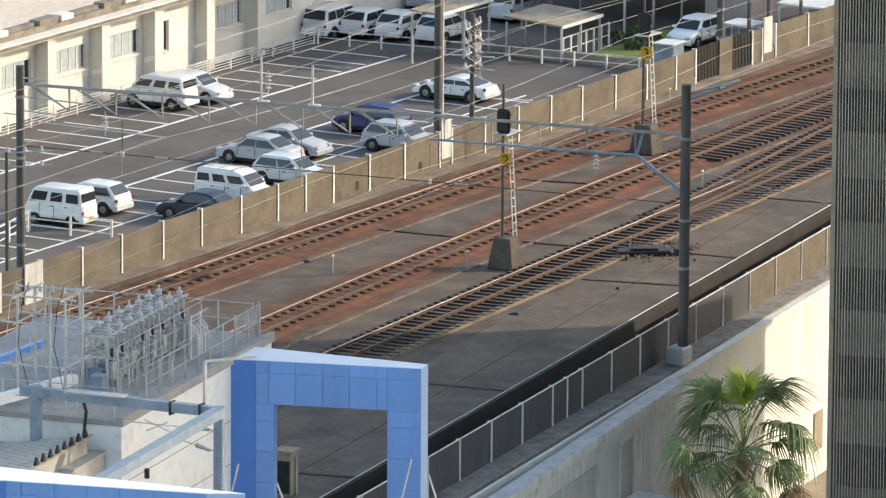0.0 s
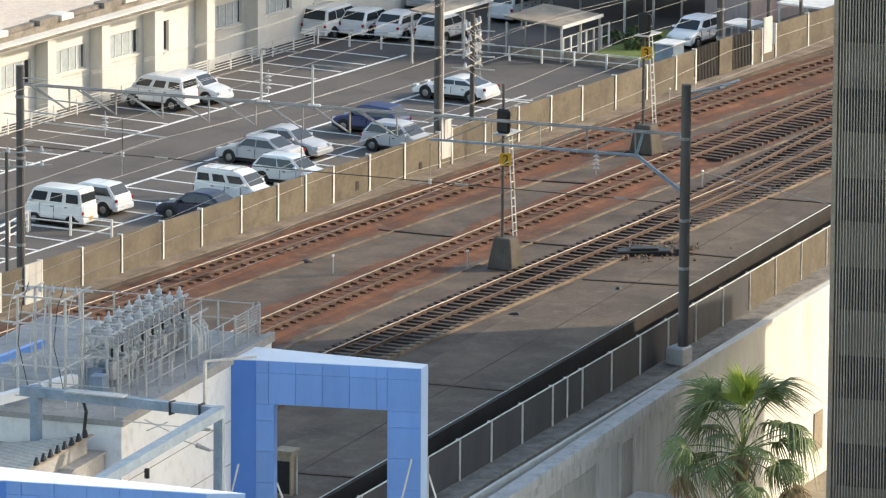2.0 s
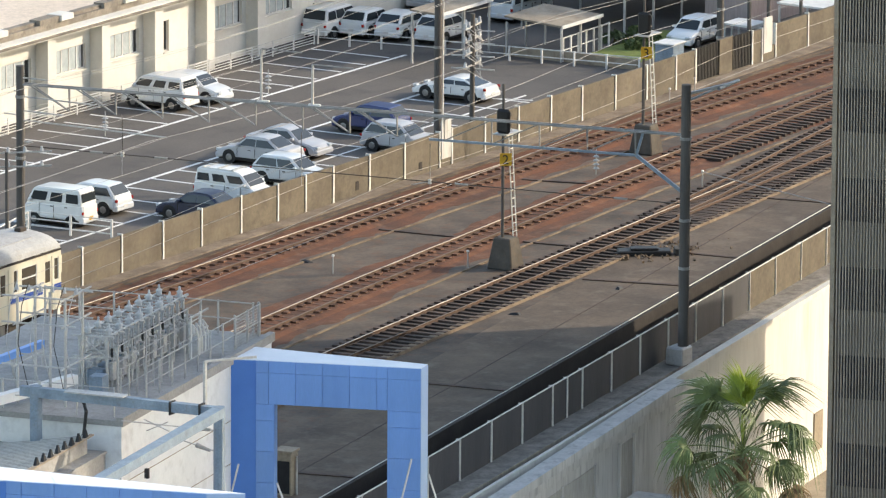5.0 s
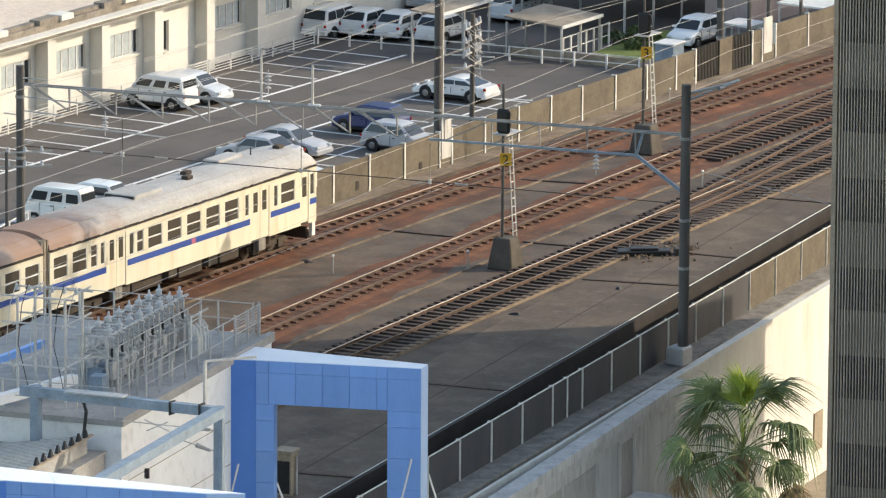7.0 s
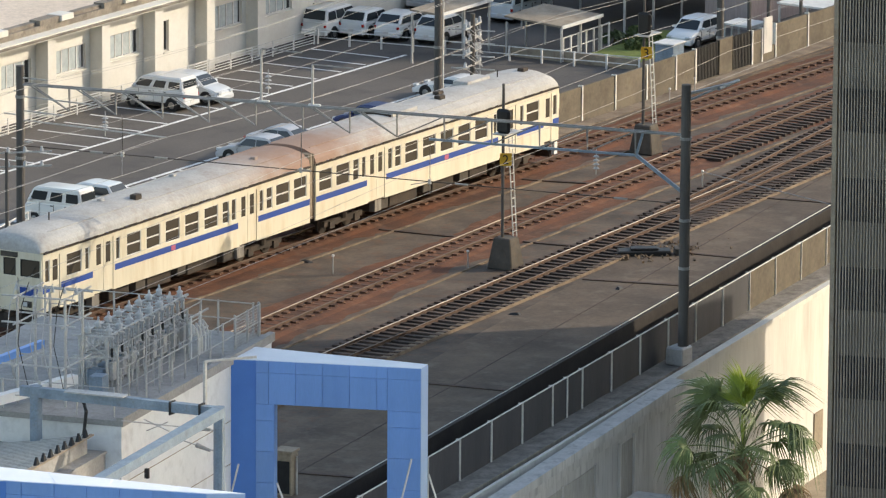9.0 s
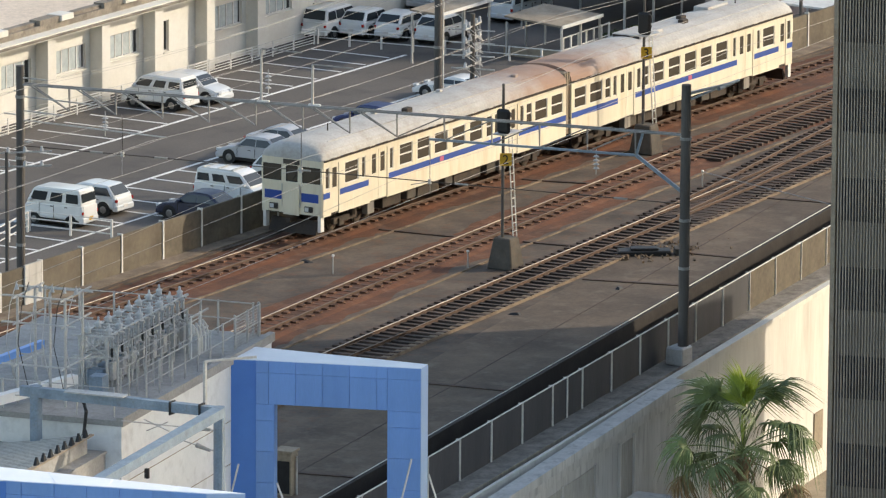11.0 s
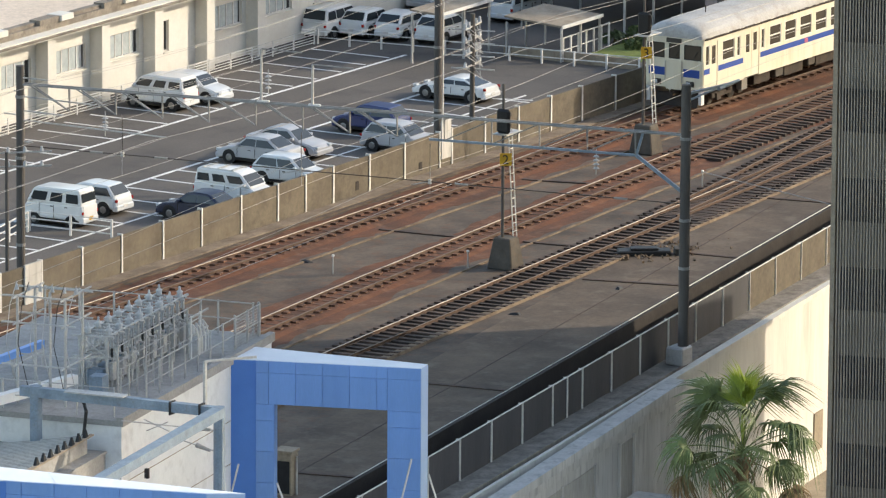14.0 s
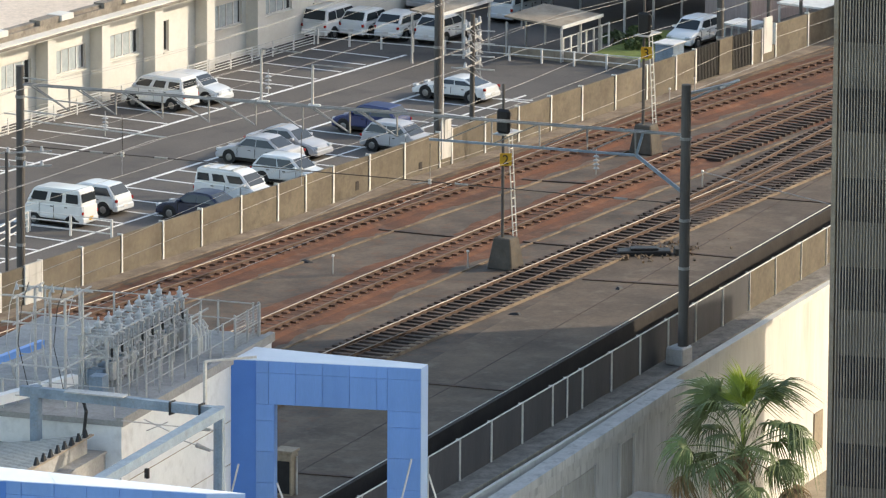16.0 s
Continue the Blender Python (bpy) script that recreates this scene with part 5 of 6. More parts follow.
def switchgear_bay(seed):
    """One open-air switch bay: portal legs, beams, round pots on top, slanted bushings and leads inside."""
    rnd = random.Random(seed)
    b = thing("switchgear_bay", "grey open-air switchgear frame with porcelain bushings on the roof", "switchgear", "rooftop switchgear")
    w, d, h = 0.97, 1.05, 1.86
    for y in (0, d):
        part("leg", beam(bmn(), (0, y, 0), (0, y, h), 0.085), GALV, b)
        part("leg", beam(bmn(), (w * 0.5, y, 0), (w * 0.5, y, h), 0.05), GALV, b)
        for z in (h, 1.12):
            part("beam", beam(bmn(), (-0.02, y, z), (w - 0.02, y, z), 0.08), GALV, b)
        part("beam", beam(bmn(), (-0.02, y, 0.55), (w - 0.02, y, 0.55), 0.05), GALV, b)
    for z in (h, 1.12):
        part("cross_beam", beam(bmn(), (0, -0.25, z), (0, d + 0.25, z), 0.07), GALV, b)
        part("cross_beam", beam(bmn(), (w * 0.5, -0.12, z), (w * 0.5, d + 0.12, z), 0.05), GALV, b)
    part("brace", beam(bmn(), (0, 0, 1.12), (0, d, h), 0.04), GALV, b)
    for y in (0.1, 0.9):
        bm = tube(bmn(), (0.42, y, h + 0.04), (0.42, y, h + 0.2), 0.115, 0.1, 12)
        tube(bm, (0.42, y, h + 0.2), (0.42, y, h + 0.25), 0.135, 0.08, 12)
        part("pot", bm, PORCELAIN, b, "round grey switch pot")
        part("bushing", bushing(bmn(), (0.42, y, h + 0.25), 0.17, 0.055), PORCELAIN, b, "pale porcelain bushing")
        for x in (0.2, 0.66):
            sx, sy = rnd.uniform(-0.16, 0.16), rnd.uniform(-0.3, 0.05)
            part("slanted_bushing", tube(bmn(), (x, y, 1.15), (x + sx, y + sy, 0.72), 0.055, 0.085, 10), PORCELAIN, b, "pale porcelain bushing")
            part("hanging_insulator", bushing(bmn(), (x, y, h - 0.42), 0.36, 0.075), PORCELAIN, b, "pale porcelain insulator")
            bm = bmn()
            pts = [Vector((x, y, h - 0.42)), Vector((x + sx * 0.6, y - 0.12, 1.3)), Vector((x + sx, y + sy, 0.95)), Vector((0.42, y * 0.8 + 0.1, 0.6))]
            for p, q in zip(pts, pts[1:]):
                tube(bm, p, q, 0.018, n=5)
            part("lead", bm, WIRE, b, "pale cable lead")
    part("fuse_tube", tube(bmn(), (0.3, -0.06, 1.0), (0.3, -0.06, 1.42), 0.05, n=8), BLACK, b, "black fuse tube")
    part("tank", box(bmn(), 0.16, 0.68, 0.2, 0.85, 0.06, 0.62), BLUE_STEEL, b, "blue-grey breaker tank", bevel=0.05)
    part("control_box", box(bmn(), 0.08, 0.4, -0.2, -0.02, 0.3, 0.95), GALV, b, "pale grey control box", bevel=0.02)
    return b


for i in range(8):
    p = roof(4.35 + i * 0.97, 2.3)
    switchgear_bay(i).matrix_world = pose(p.x, p.y, p.z, 0, 0, ROOF_TURN)


def cable_terminal(u, v):
    t = thing("cable_terminal", "pale cable terminal frame with curved leads on the roof", "switchgear", "rooftop switchgear", at=pose(*roof(u, v), 0, 0, ROOF_TURN))
    for x in (0, 0.9):
        part("leg", beam(bmn(), (x, 0, 0), (x, 0, 1.55), 0.07), WHITE, t)
    for z in (0.85, 1.5):
        part("beam", beam(bmn(), (-0.1, 0, z), (1.7, 0, z), 0.06), GALV, t)
    for k in range(4):
        x = 0.2 + k * 0.32
        part("bushing", bushing(bmn(), (x, 0, 0.88), 0.34, 0.08), PORCELAIN, t, "pale porcelain bushing")
        bm = bmn()
        pts = [Vector((x, 0, 1.2)), Vector((x + 0.12, -0.1, 1.0)), Vector((x + 0.22, -0.16, 0.6)), Vector((x + 0.2, -0.16, 0.05))]
        for p, q in zip(pts, pts[1:]):
            tube(bm, p, q, 0.03, n=6)
        part("lead", bm, WHITE, t, "pale curved cable")
    return t


cable_terminal(10.0, 1.35)


def bus_frame():
    b = thing("busbar_frame", "tall grey steel frame with bus bars and cables on the roof", "steel frame")
    legs = [(1.2, 2.6), (1.2, 4.4), (2.8, 2.6), (2.8, 4.4), (2.0, 3.5)]
    for u, v in legs:
        part("leg", beam(bmn(), roof(u, v), roof(u, v, 3.9), 0.075), GALV, b)
    for z in (1.4, 2.9, 3.85):
        for u in (1.2, 2.8):
            part("beam", beam(bmn(), roof(u, 2.2, z), roof(u, 5.0, z), 0.055), GALV, b)
        for v in (2.6, 4.4):
            part("beam", beam(bmn(), roof(0.8, v, z), roof(3.6, v, z), 0.05), GALV, b)
    for i in range(6):
        v = 2.5 + i * 0.45
        part("insulator", bushing(bmn(), roof(2.0, v, 3.9), 0.2, 0.07), PORCELAIN, b, "pale porcelain insulator")
        bm = bmn()
        pts = [roof(2.0, v, 4.2), roof(1.7, v + 0.15, 3.4), roof(1.0, v, 2.2), roof(1.4, v - 0.1, 1.0), roof(2.0, v, 0.2)]
        for p, q in zip(pts, pts[1:]):
            tube(bm, p, q, 0.016, n=6)
        part("cable", bm, UNDER if i % 3 == 1 else GALV, b, "hanging cable")
    part("cabinet", upright(bmn(), [tuple(roof(u, v).xy) for u, v in ((2.4, 1.7), (3.0, 1.7), (3.0, 2.2), (2.4, 2.2))], 7.504, 8.4), BLUE_STEEL, b, "blue-grey cabinet")
    return b


bus_frame()
for uv0, uv1, hgt, n in (((3.2, 0.35), (14.3, 0.35), 1.25, 2), ((14.3, 0.6), (14.3, 8.8), 1.25, 2), ((2.3, 0.95), (6.9, 0.95), 1.3, 2), ((4.0, 1.75), (12.0, 1.75), 1.7, 3), ((0.3, 0.4), (0.3, 8.8), 1.1, 2)):
    fence("railing", "thin galvanised pipe railing on the station roof", roof(*uv0, 0.0), roof(*uv1, 0.0), hgt, n, 0.8 if uv0[0] == 2.3 else 1.3, GALV, "roof railings", 0.03)
mesh = thing("mesh_panel", "grey wire mesh panel at the end of the roof railing", "fence", "roof railings")
bm = bmn()
for i in range(22):
    beam(bm, roof(11.9 + i * 0.11, 0.37, 0.05), roof(11.9 + i * 0.11, 0.37, 1.2), 0.012)
for i in range(11):
    beam(bm, roof(11.9, 0.37, 0.1 + i * 0.11), roof(14.25, 0.37, 0.1 + i * 0.11), 0.012)
part("mesh", bm, GALV, mesh)["kind"] = "stuff"
for u in (11.85, 14.25):
    part("post", beam(bmn(), roof(u, 0.37), roof(u, 0.37, 1.3), 0.06), GALV, mesh)
bl = thing("blue_railing", "blue painted pipe railing over a pale pipe at the roof edge", "railing")
part("top_pipe", beam(bmn(), (-60.5, -22.8, 8.3), (-53.4, -22.45, 8.3), 0.2, 0.26), BLUE_PANEL, bl, "blue pipe")
part("mid_pipe", beam(bmn(), (-62.0, -25.0, 7.95), (-56.3, -25.7, 7.95), 0.34, 0.34), WALL_PALE, bl, "pale pipe")
for x in (-59.5, -57.5, -55.5, -53.6):
    part("post", beam(bmn(), (x, -22.6, STREET), (x, -22.6, 8.3), 0.07), GALV, bl)
for x in (-61, -57):
    part("pipe_foot", beam(bmn(), (x, -25.4, 6.0), (x, -25.4, 7.95), 0.2), GALV, bl)

for p, q in (((-50.0, -28.2, 2.4), (-50.0, -28.62, 3.94)), ((-47.6, -33.9, 2.4), (-47.6, -34.41, 4.37)), ((-47.6, -35.7, 2.4), (-47.6, -35.12, 3.9)), ((-50.0, -30.7, 2.4), (-50.0, -30.24, 3.45))):
    st = thing("stay_rod", "thin white stay rod beside the blue portal", "stay rod", "portal stay rods")
    part("rod", tube(bmn(), p, q, 0.035, n=6), WHITE, st)
    part("foot", tube(bmn(), (p[0], p[1], STREET), p, 0.035, n=6), WHITE, st)

cb = thing("relay_cabinet", "beige trackside cabinet with a dark open front", "cabinet", at=pose(-38.3, -23.5, DECK_Z, 0, 0, 9))
part("case", box(bmn(), -0.35, 0.35, -0.32, 0.32, 0.0, 1.65), KERB, cb, "beige case", bevel=0.03)
part("hood", box(bmn(), -0.4, 0.4, -0.38, 0.38, 1.65, 1.75), KERB, cb)
part("dark_front", box(bmn(), -0.36, -0.352, -0.26, 0.26, 0.1, 1.35), DARK, cb)
part("pipe", tube(bmn(), (0.0, -0.4, 0.0), (0.0, -0.4, 1.5), 0.04, n=6), GALV, cb)


def lower_building():
    """Pale walls under the viaduct's edge, with a coping, a window band and a tall painted-on recess."""
    b = thing("lower_building", "pale plastered wall under the viaduct edge with a window", "building")
    g = 0.158
    y = lambda x, d=0: -22.45 + g * x - d

    def slab(name, x0, x1, d0, d1, z0, z1, m, label=""):
        return part(name, upright(bmn(), [(x0, y(x0, d1)), (x1, y(x1, d1)), (x1, y(x1, d0)), (x0, y(x0, d0))], z0, z1), m, b, label)

    slab("wall", -60, 60, -0.15, 0.0, STREET, -1.42, WALL_LOWER, "pale plastered wall")
    face = lambda x: 0.35 + 0.0255 * (-9.0 - x)    # the wall runs off the viaduct's line

    def strip(name, x0, x1, d0, d1, z0, z1, m, label=""):
        plan = [(x0, y(x0, face(x0) + d1)), (x1, y(x1, face(x1) + d1)), (x1, y(x1, face(x1) + d0)), (x0, y(x0, face(x0) + d0))]
        return part(name, upright(bmn(), plan, z0, z1), m, b, label)

    # below x = -9 the wall's shade is put into greyer plaster
    strip("coping", -60, -9.0, -0.34, 0.4, -1.75, -1.4, WALL_GREY, "wide pale coping under the parapet")
    strip("fascia", -60, -9.05, -0.34, 0.2, -2.2, -1.753, WALL_GREY, "pale fascia under the coping")
    strip("face", -60, -9.1, -0.34, 0.0, STREET, -2.203, WALL_GREY, "grey-white wall face, greyed for its shade")
    slab("coping", -8.98, 60, 0.002, 0.25, -1.6, -1.4, WALL_LOWER, "narrow pale coping")
    strip("window", -40.0, -19.2, 0.003, 0.03, -4.3, -2.75, PIER, "wide grey shuttered window")
    for x in (-40.0, -35.8, -31.6, -27.4, -23.2, -19.2):
        strip("mullion", x - 0.08, x + 0.08, 0.031, 0.1, -4.35, -2.65, WALL_GREY)
    # the recess is a flat raised panel; its shade is only the grey
    strip("recess", -16.2, -14.6, 0.003, 0.03, -6, -2.6, PIER, "flat grey panel with a recess's shade in its colour")
    for x in (-16.35, -14.58):
        strip("recess_frame", x, x + 0.14, 0.003, 0.12, -6, -2.45, WALL_GREY)
    slab("lean_roof", -40, -15, 0.93, 3.0, -4.85, -4.65, WALL_GREY, "pale lean-to roof")
    # a doorway and a brown door in the sunlit wall
    slab("door", 9.3, 10.4, 0.002, 0.06, -8.6, -6.9, KERB, "tan window shutter")
    return b


lower_building()
bm = box(bmn(), -45, 60, -45, -12, STREET - 0.2, STREET + 0.02)
tagged(part("street", bm, KERB), "pale paved street below the viaduct", "street", kind="structure")


# ---- fan palm ----
def fan_leaf(blades, stalk, length, spread, droop, seed):
    """A fan on a long arched stalk: folded blades joined in their inner half, slit and hanging at the tips."""
    rnd = random.Random(seed)
    bm = bmn()
    bend = [(0, 0), (0.4 * stalk, 0.1 * stalk), (0.75 * stalk, 0.13 * stalk), (stalk, 0.1 * stalk)]
    for (xa, za), (xb, zb) in zip(bend, bend[1:]):
        tube(bm, (xa, 0, za), (xb, 0, zb), 0.026, 0.018, 5)
    cx, cz = bend[-1]
    for i in range(blades):
        a = spread * ((i + 0.5) / blades - 0.5) * 2
        ln = length * (1.0 - 0.22 * (abs(a) / spread) ** 2) * rnd.uniform(0.85, 1.15)
        d = Vector((math.cos(a), math.sin(a), 0))
        s = Vector((-d.y, d.x, 0))
        w = 1.08 * spread / blades * length * 0.5
        dr = droop * rnd.uniform(0.55, 1.5)
        last = None
        for k, wk, z in ((0.02, 0.06, 0.0), (0.28, 0.56, 0.05), (0.52, 1.0, 0.02 - 0.08 * dr), (0.7, 0.62, -0.22 * dr), (0.86, 0.3, -0.55 * dr), (1.0, 0.04, -0.95 * dr)):
            out = k * (1 - 0.34 * min(1.0, dr) * k * k)
            c = Vector((cx, 0, cz)) + d * ln * out + Vector((0, 0, z * ln))
            row = [bm.verts.new(c - s * w * wk), bm.verts.new(c + Vector((0, 0, 0.03 * wk))), bm.verts.new(c + s * w * wk)]
            if last:
                bm.faces.new((last[0], last[1], row[1], row[0]))
                bm.faces.new((last[1], last[2], row[2], row[1]))
            last = row
    return bm


def palm(x, y, z):
    p = thing("fan_palm", "green fan palm with drooping split leaves and dry lower fronds", "palm tree", at=pose(x, y, 0))
    bm = bmn()
    n = 14
    for i in range(n):
        z0, z1 = STREET + (z - STREET) * i / n, STREET + (z - STREET) * (i + 1) / n
        tube(bm, (0, 0, z0), (0, 0, z1), 0.25, 0.21, 10)
    part("trunk", bm, LEAF_DRY, p, "ringed brown trunk")
    kinds = [[shared("leaf", fan_leaf(28, 1.95, 1.3, 1.7, d, 7 + k), m) for k, d in enumerate((0.45, 0.85, 1.15))] for m in (LEAF, LEAF_NEW_LIT, LEAF_DRY)]
    kinds[1] = [shared("leaf", fan_leaf(22, 1.55, 1.55, 1.0, d, 19), LEAF_NEW_LIT) for d in (0.2, 0.3, 0.4)]
    rnd = random.Random(31)
    n = 38
    for i in range(n):
        k = i / n
        az = i * 137.5 + rnd.uniform(-12, 12)
        up = (86 if k < 0.12 else 80 - 114 * k ** 0.92) + rnd.uniform(-8, 8)
        kind = kinds[1] if k < 0.12 else kinds[2] if k > 0.9 else kinds[0]
        s = rnd.uniform(0.8, 1.12) * (0.98 if k < 0.12 else 1.0)
        me = kind[min(2, int(3 * k + rnd.uniform(0, 0.7)))]
        m = Matrix.Translation((0, 0, z + (0.5 if k < 0.12 else 0.4 * (1 - k)))) @ pose(0, 0, 0, 0, 0, az) @ pose(0, 0, 0, 0, -up, 0) @ pose(0, 0, 0, rnd.uniform(-40, 40), 0, 0) @ Matrix.Scale(s, 4)
        piece("leaf", me, p, m)
    bm = bmn()
    for i in range(40):
        a = rnd.uniform(0, 6.28)
        q = Vector((math.cos(a), math.sin(a), 0))
        beam(bm, q * 0.2 + Vector((0, 0, z - rnd.uniform(0.1, 1.4))), q * rnd.uniform(0.35, 0.6) + Vector((0, 0, z + rnd.uniform(-0.9, 0.3))), 0.05, 0.02)
    part("leaf_base", bm, LEAF_DRY, p, "brown old leaf bases")["kind"] = "stuff"
    return p


palm(-54.4, -51.45, 7.95)


# ---- the yard beyond the lot ----
def carport(x0, x1, y0, y1, h, label, slope=0.25, m=KERB):
    c = thing("carport", label, "carport", "yard shelters")
    part("roof", prism(bmn(), [(x0, y0, LOT + h), (x1, y0, LOT + h), (x1, y1, LOT + h + slope), (x0, y1, LOT + h + slope)], [(x0, y0, LOT + h + 0.1), (x1, y0, LOT + h + 0.1), (x1, y1, LOT + h + slope + 0.1), (x0, y1, LOT + h + slope + 0.1)]), m, c, "flat roof sheet")
    part("fascia", box(bmn(), x0 - 0.05, x1 + 0.05, y0 - 0.06, y0 - 0.002, LOT + h - 0.05, LOT + h + 0.12), WHITE, c)
    n = max(2, round((x1 - x0) / 3))
    for i in range(n + 1):
        for y in (y0 + 0.1, y1 - 0.1):
            x = x0 + 0.1 + (x1 - x0 - 0.2) * i / n
            part("post", box(bmn(), x - 0.05, x + 0.05, y - 0.05, y + 0.05, LOT, LOT + h), GALV, c)
    return c


carport(70.9, 75.2, 26.3, 29.8, 1.85, "pale flat carport roof on thin posts")
carport(66.5, 72.0, 31.2, 33.0, 2.7, "small pale shelter roof on thin posts", 0.1)
carport(79.0, 92.0, 27.0, 33.5, 2.6, "dark carport with a grey roof", 0.2, ROOF_GREY)
carport(82.0, 110.0, 36.0, 42.0, 2.8, "long grey carport in the shaded yard", 0.2, ROOF_GREY)
carport(77.2, 90.0, 12.6, 16.9, 3.0, "pale shelter roof beside the tracks", 0.1, WHITE)
carport(78.6, 80.4, 19.2, 20.9, 1.35, "low white shelter roof over bicycles", 0.05, WHITE)
ub = thing("utility_box", "pale blue-grey equipment box with a white lid behind the wall", "box", at=pose(72.4, 20.7, LOT))
part("case", box(bmn(), -0.6, 0.6, -0.55, 0.55, 0.0, 1.38), BLUE_STEEL, ub, bevel=0.03)
part("lid", box(bmn(), -0.7, 0.7, -0.65, 0.65, 1.38, 1.46), WHITE, ub, "white lid", bevel=0.02)
gw = thing("garage", "plain grey-pink garage wall behind the parked cars", "building")
part("wall", box(bmn(), 84.6, 92.0, 22.6, 25.2, LOT, LOT + 6.0), PINK, gw, "dull grey-pink wall")
part("roof", box(bmn(), 84.4, 92.2, 22.4, 25.4, LOT + 6.0, LOT + 6.2), ROOF_GREY, gw)
fence("fence", "white pipe railing beside the carport", (71.2, 26.4, LOT), (76.5, 26.6, LOT), 1.3, 2, 0.9, WHITE)
bm = box(bmn(), 71.5, 82, 22.9, 26.3, LOT, LOT + 0.05)
tagged(part("lawn", bm, GRASS), "strip of rough yellow-green grass in the yard", "grass", kind="structure")
wl = thing("yard_wall", "low pale block wall at the edge of the yard", "wall")
part("wall", box(bmn(), 71.2, 71.4, 22.0, 30.0, LOT, LOT + 0.55), KERB, wl)
bld = thing("apartment_block", "grey concrete building on piers with a shaded open ground floor", "building")
part("upper_wall", box(bmn(), 84, 100, 43.0, 60, LOT + 3.0, LOT + 14), PIER, bld, "grey concrete wall")
for x in (84.2, 88.0, 92.0, 96.0):
    for y in (43.2, 48.0):
        part("pier", box(bmn(), x, x + 0.8, y, y + 0.8, LOT, LOT + 3.0), PIER, bld, "grey pier")
part("back_wall", box(bmn(), 84, 100, 59.6, 60, LOT, LOT + 3.0), PIER, bld)
bld = thing("warehouse", "dull pink rendered building behind the yard", "building")
part("wall", box(bmn(), 97, 118, 22, 34, LOT, LOT + 9), PINK, bld, "dull pink wall")
part("roof", box(bmn(), 96.7, 118.3, 21.7, 34.3, LOT + 9, LOT + 9.4), ROOF_GREY, bld)
part("shutter", box(bmn(), 96.94, 96.99, 24, 28, LOT, LOT + 3.4), GALV, bld, "grey roller shutter")


def bush(x, y, r, seed):
    rnd = random.Random(seed)
    b = thing("shrub", "low dark green clipped shrub in the yard", "shrub", "yard shrubs", at=pose(x, y, LOT))
    bm = bmn()
    for i in range(260):
        a, e = rnd.uniform(0, 6.28), rnd.uniform(0.05, 1.45)
        c = Vector((math.cos(a) * math.cos(e), math.sin(a) * math.cos(e), math.sin(e) * 0.8)) * r * rnd.uniform(0.75, 1.08)
        q = Euler((rnd.uniform(0, 6), rnd.uniform(0, 6), rnd.uniform(0, 6))).to_matrix()
        s = rnd.uniform(0.06, 0.13)
        bm.faces.new([bm.verts.new(c + q @ Vector(v) * s) for v in ((-1, -0.5, 0), (0, -0.7, 0.2), (1, 0, 0), (0, 0.7, 0.2), (-1, 0.5, 0))])
    part("leaves", bm, LEAF, b)["kind"] = "stuff"
    part("stem", tube(bmn(), (0, 0, 0), (0, 0, r * 0.7), 0.08, 0.03), LEAF_DRY, b)


for i, (x, y) in enumerate(((77.5, 26.8), (78.6, 25.4), (79.5, 26.5), (76.6, 24.9))):
    bush(x, y, 0.75, i)


# ---- more poles, wires and line gear ----
mp = concrete_pole("catenary_pole", "tall concrete pole with steel bands behind the wall", 20.2, 4.2, LOT, 11.0, 0.2, 0.17, (0.3, 2.0, 4.9))
for k in ("a",):
    part("cable_conduit", tube(bmn(), (0.26, -0.1, LOT), (0.26, -0.1, 7.5), 0.05, n=8), WHITE, mp, "pale conduit up the pole")
ep = concrete_pole("utility_pole", "thin pole with crossarms, insulators and switches", 24.0, 4.6, LOT, 5.9, 0.14, 0.11)
for z, n in ((5.3, 5), (4.7, 4), (4.1, 5), (3.5, 3)):
    part("crossarm", beam(bmn(), (-1.1, -0.2, z), (1.1, 0.2, z), 0.07), GALV, ep)
    part("crossarm", beam(bmn(), (0.3, -1.0, z - 0.2), (-0.2, 1.0, z - 0.2), 0.06), GALV, ep)
    for i in range(n):
        k = -1.0 + 2.0 * i / (n - 1)
        part("insulator", bushing(bmn(), (k, 0.2 * k, z + 0.03), 0.26, 0.09), PORCELAIN, ep, "pale porcelain insulator")
        part("lead", tube(bmn(), (k, 0.2 * k, z), (k * 0.4, -0.5 + 0.3 * k, z - 0.55), 0.018, n=5), WIRE, ep)
concrete_pole("catenary_pole", "far concrete pole beside the wall", 48.0, 4.6, LOT, 9.5, 0.19, 0.16, (1.0, 2.4))
concrete_pole("catenary_pole", "far steel pole beside the wall", 50.6, 4.4, LOT, 9.0, 0.11, 0.1)
for x in (52.6, 56.0):
    concrete_pole("catenary_pole", "far thin pole beside the wall", x, 4.4, LOT, 9.0, 0.1, 0.08)

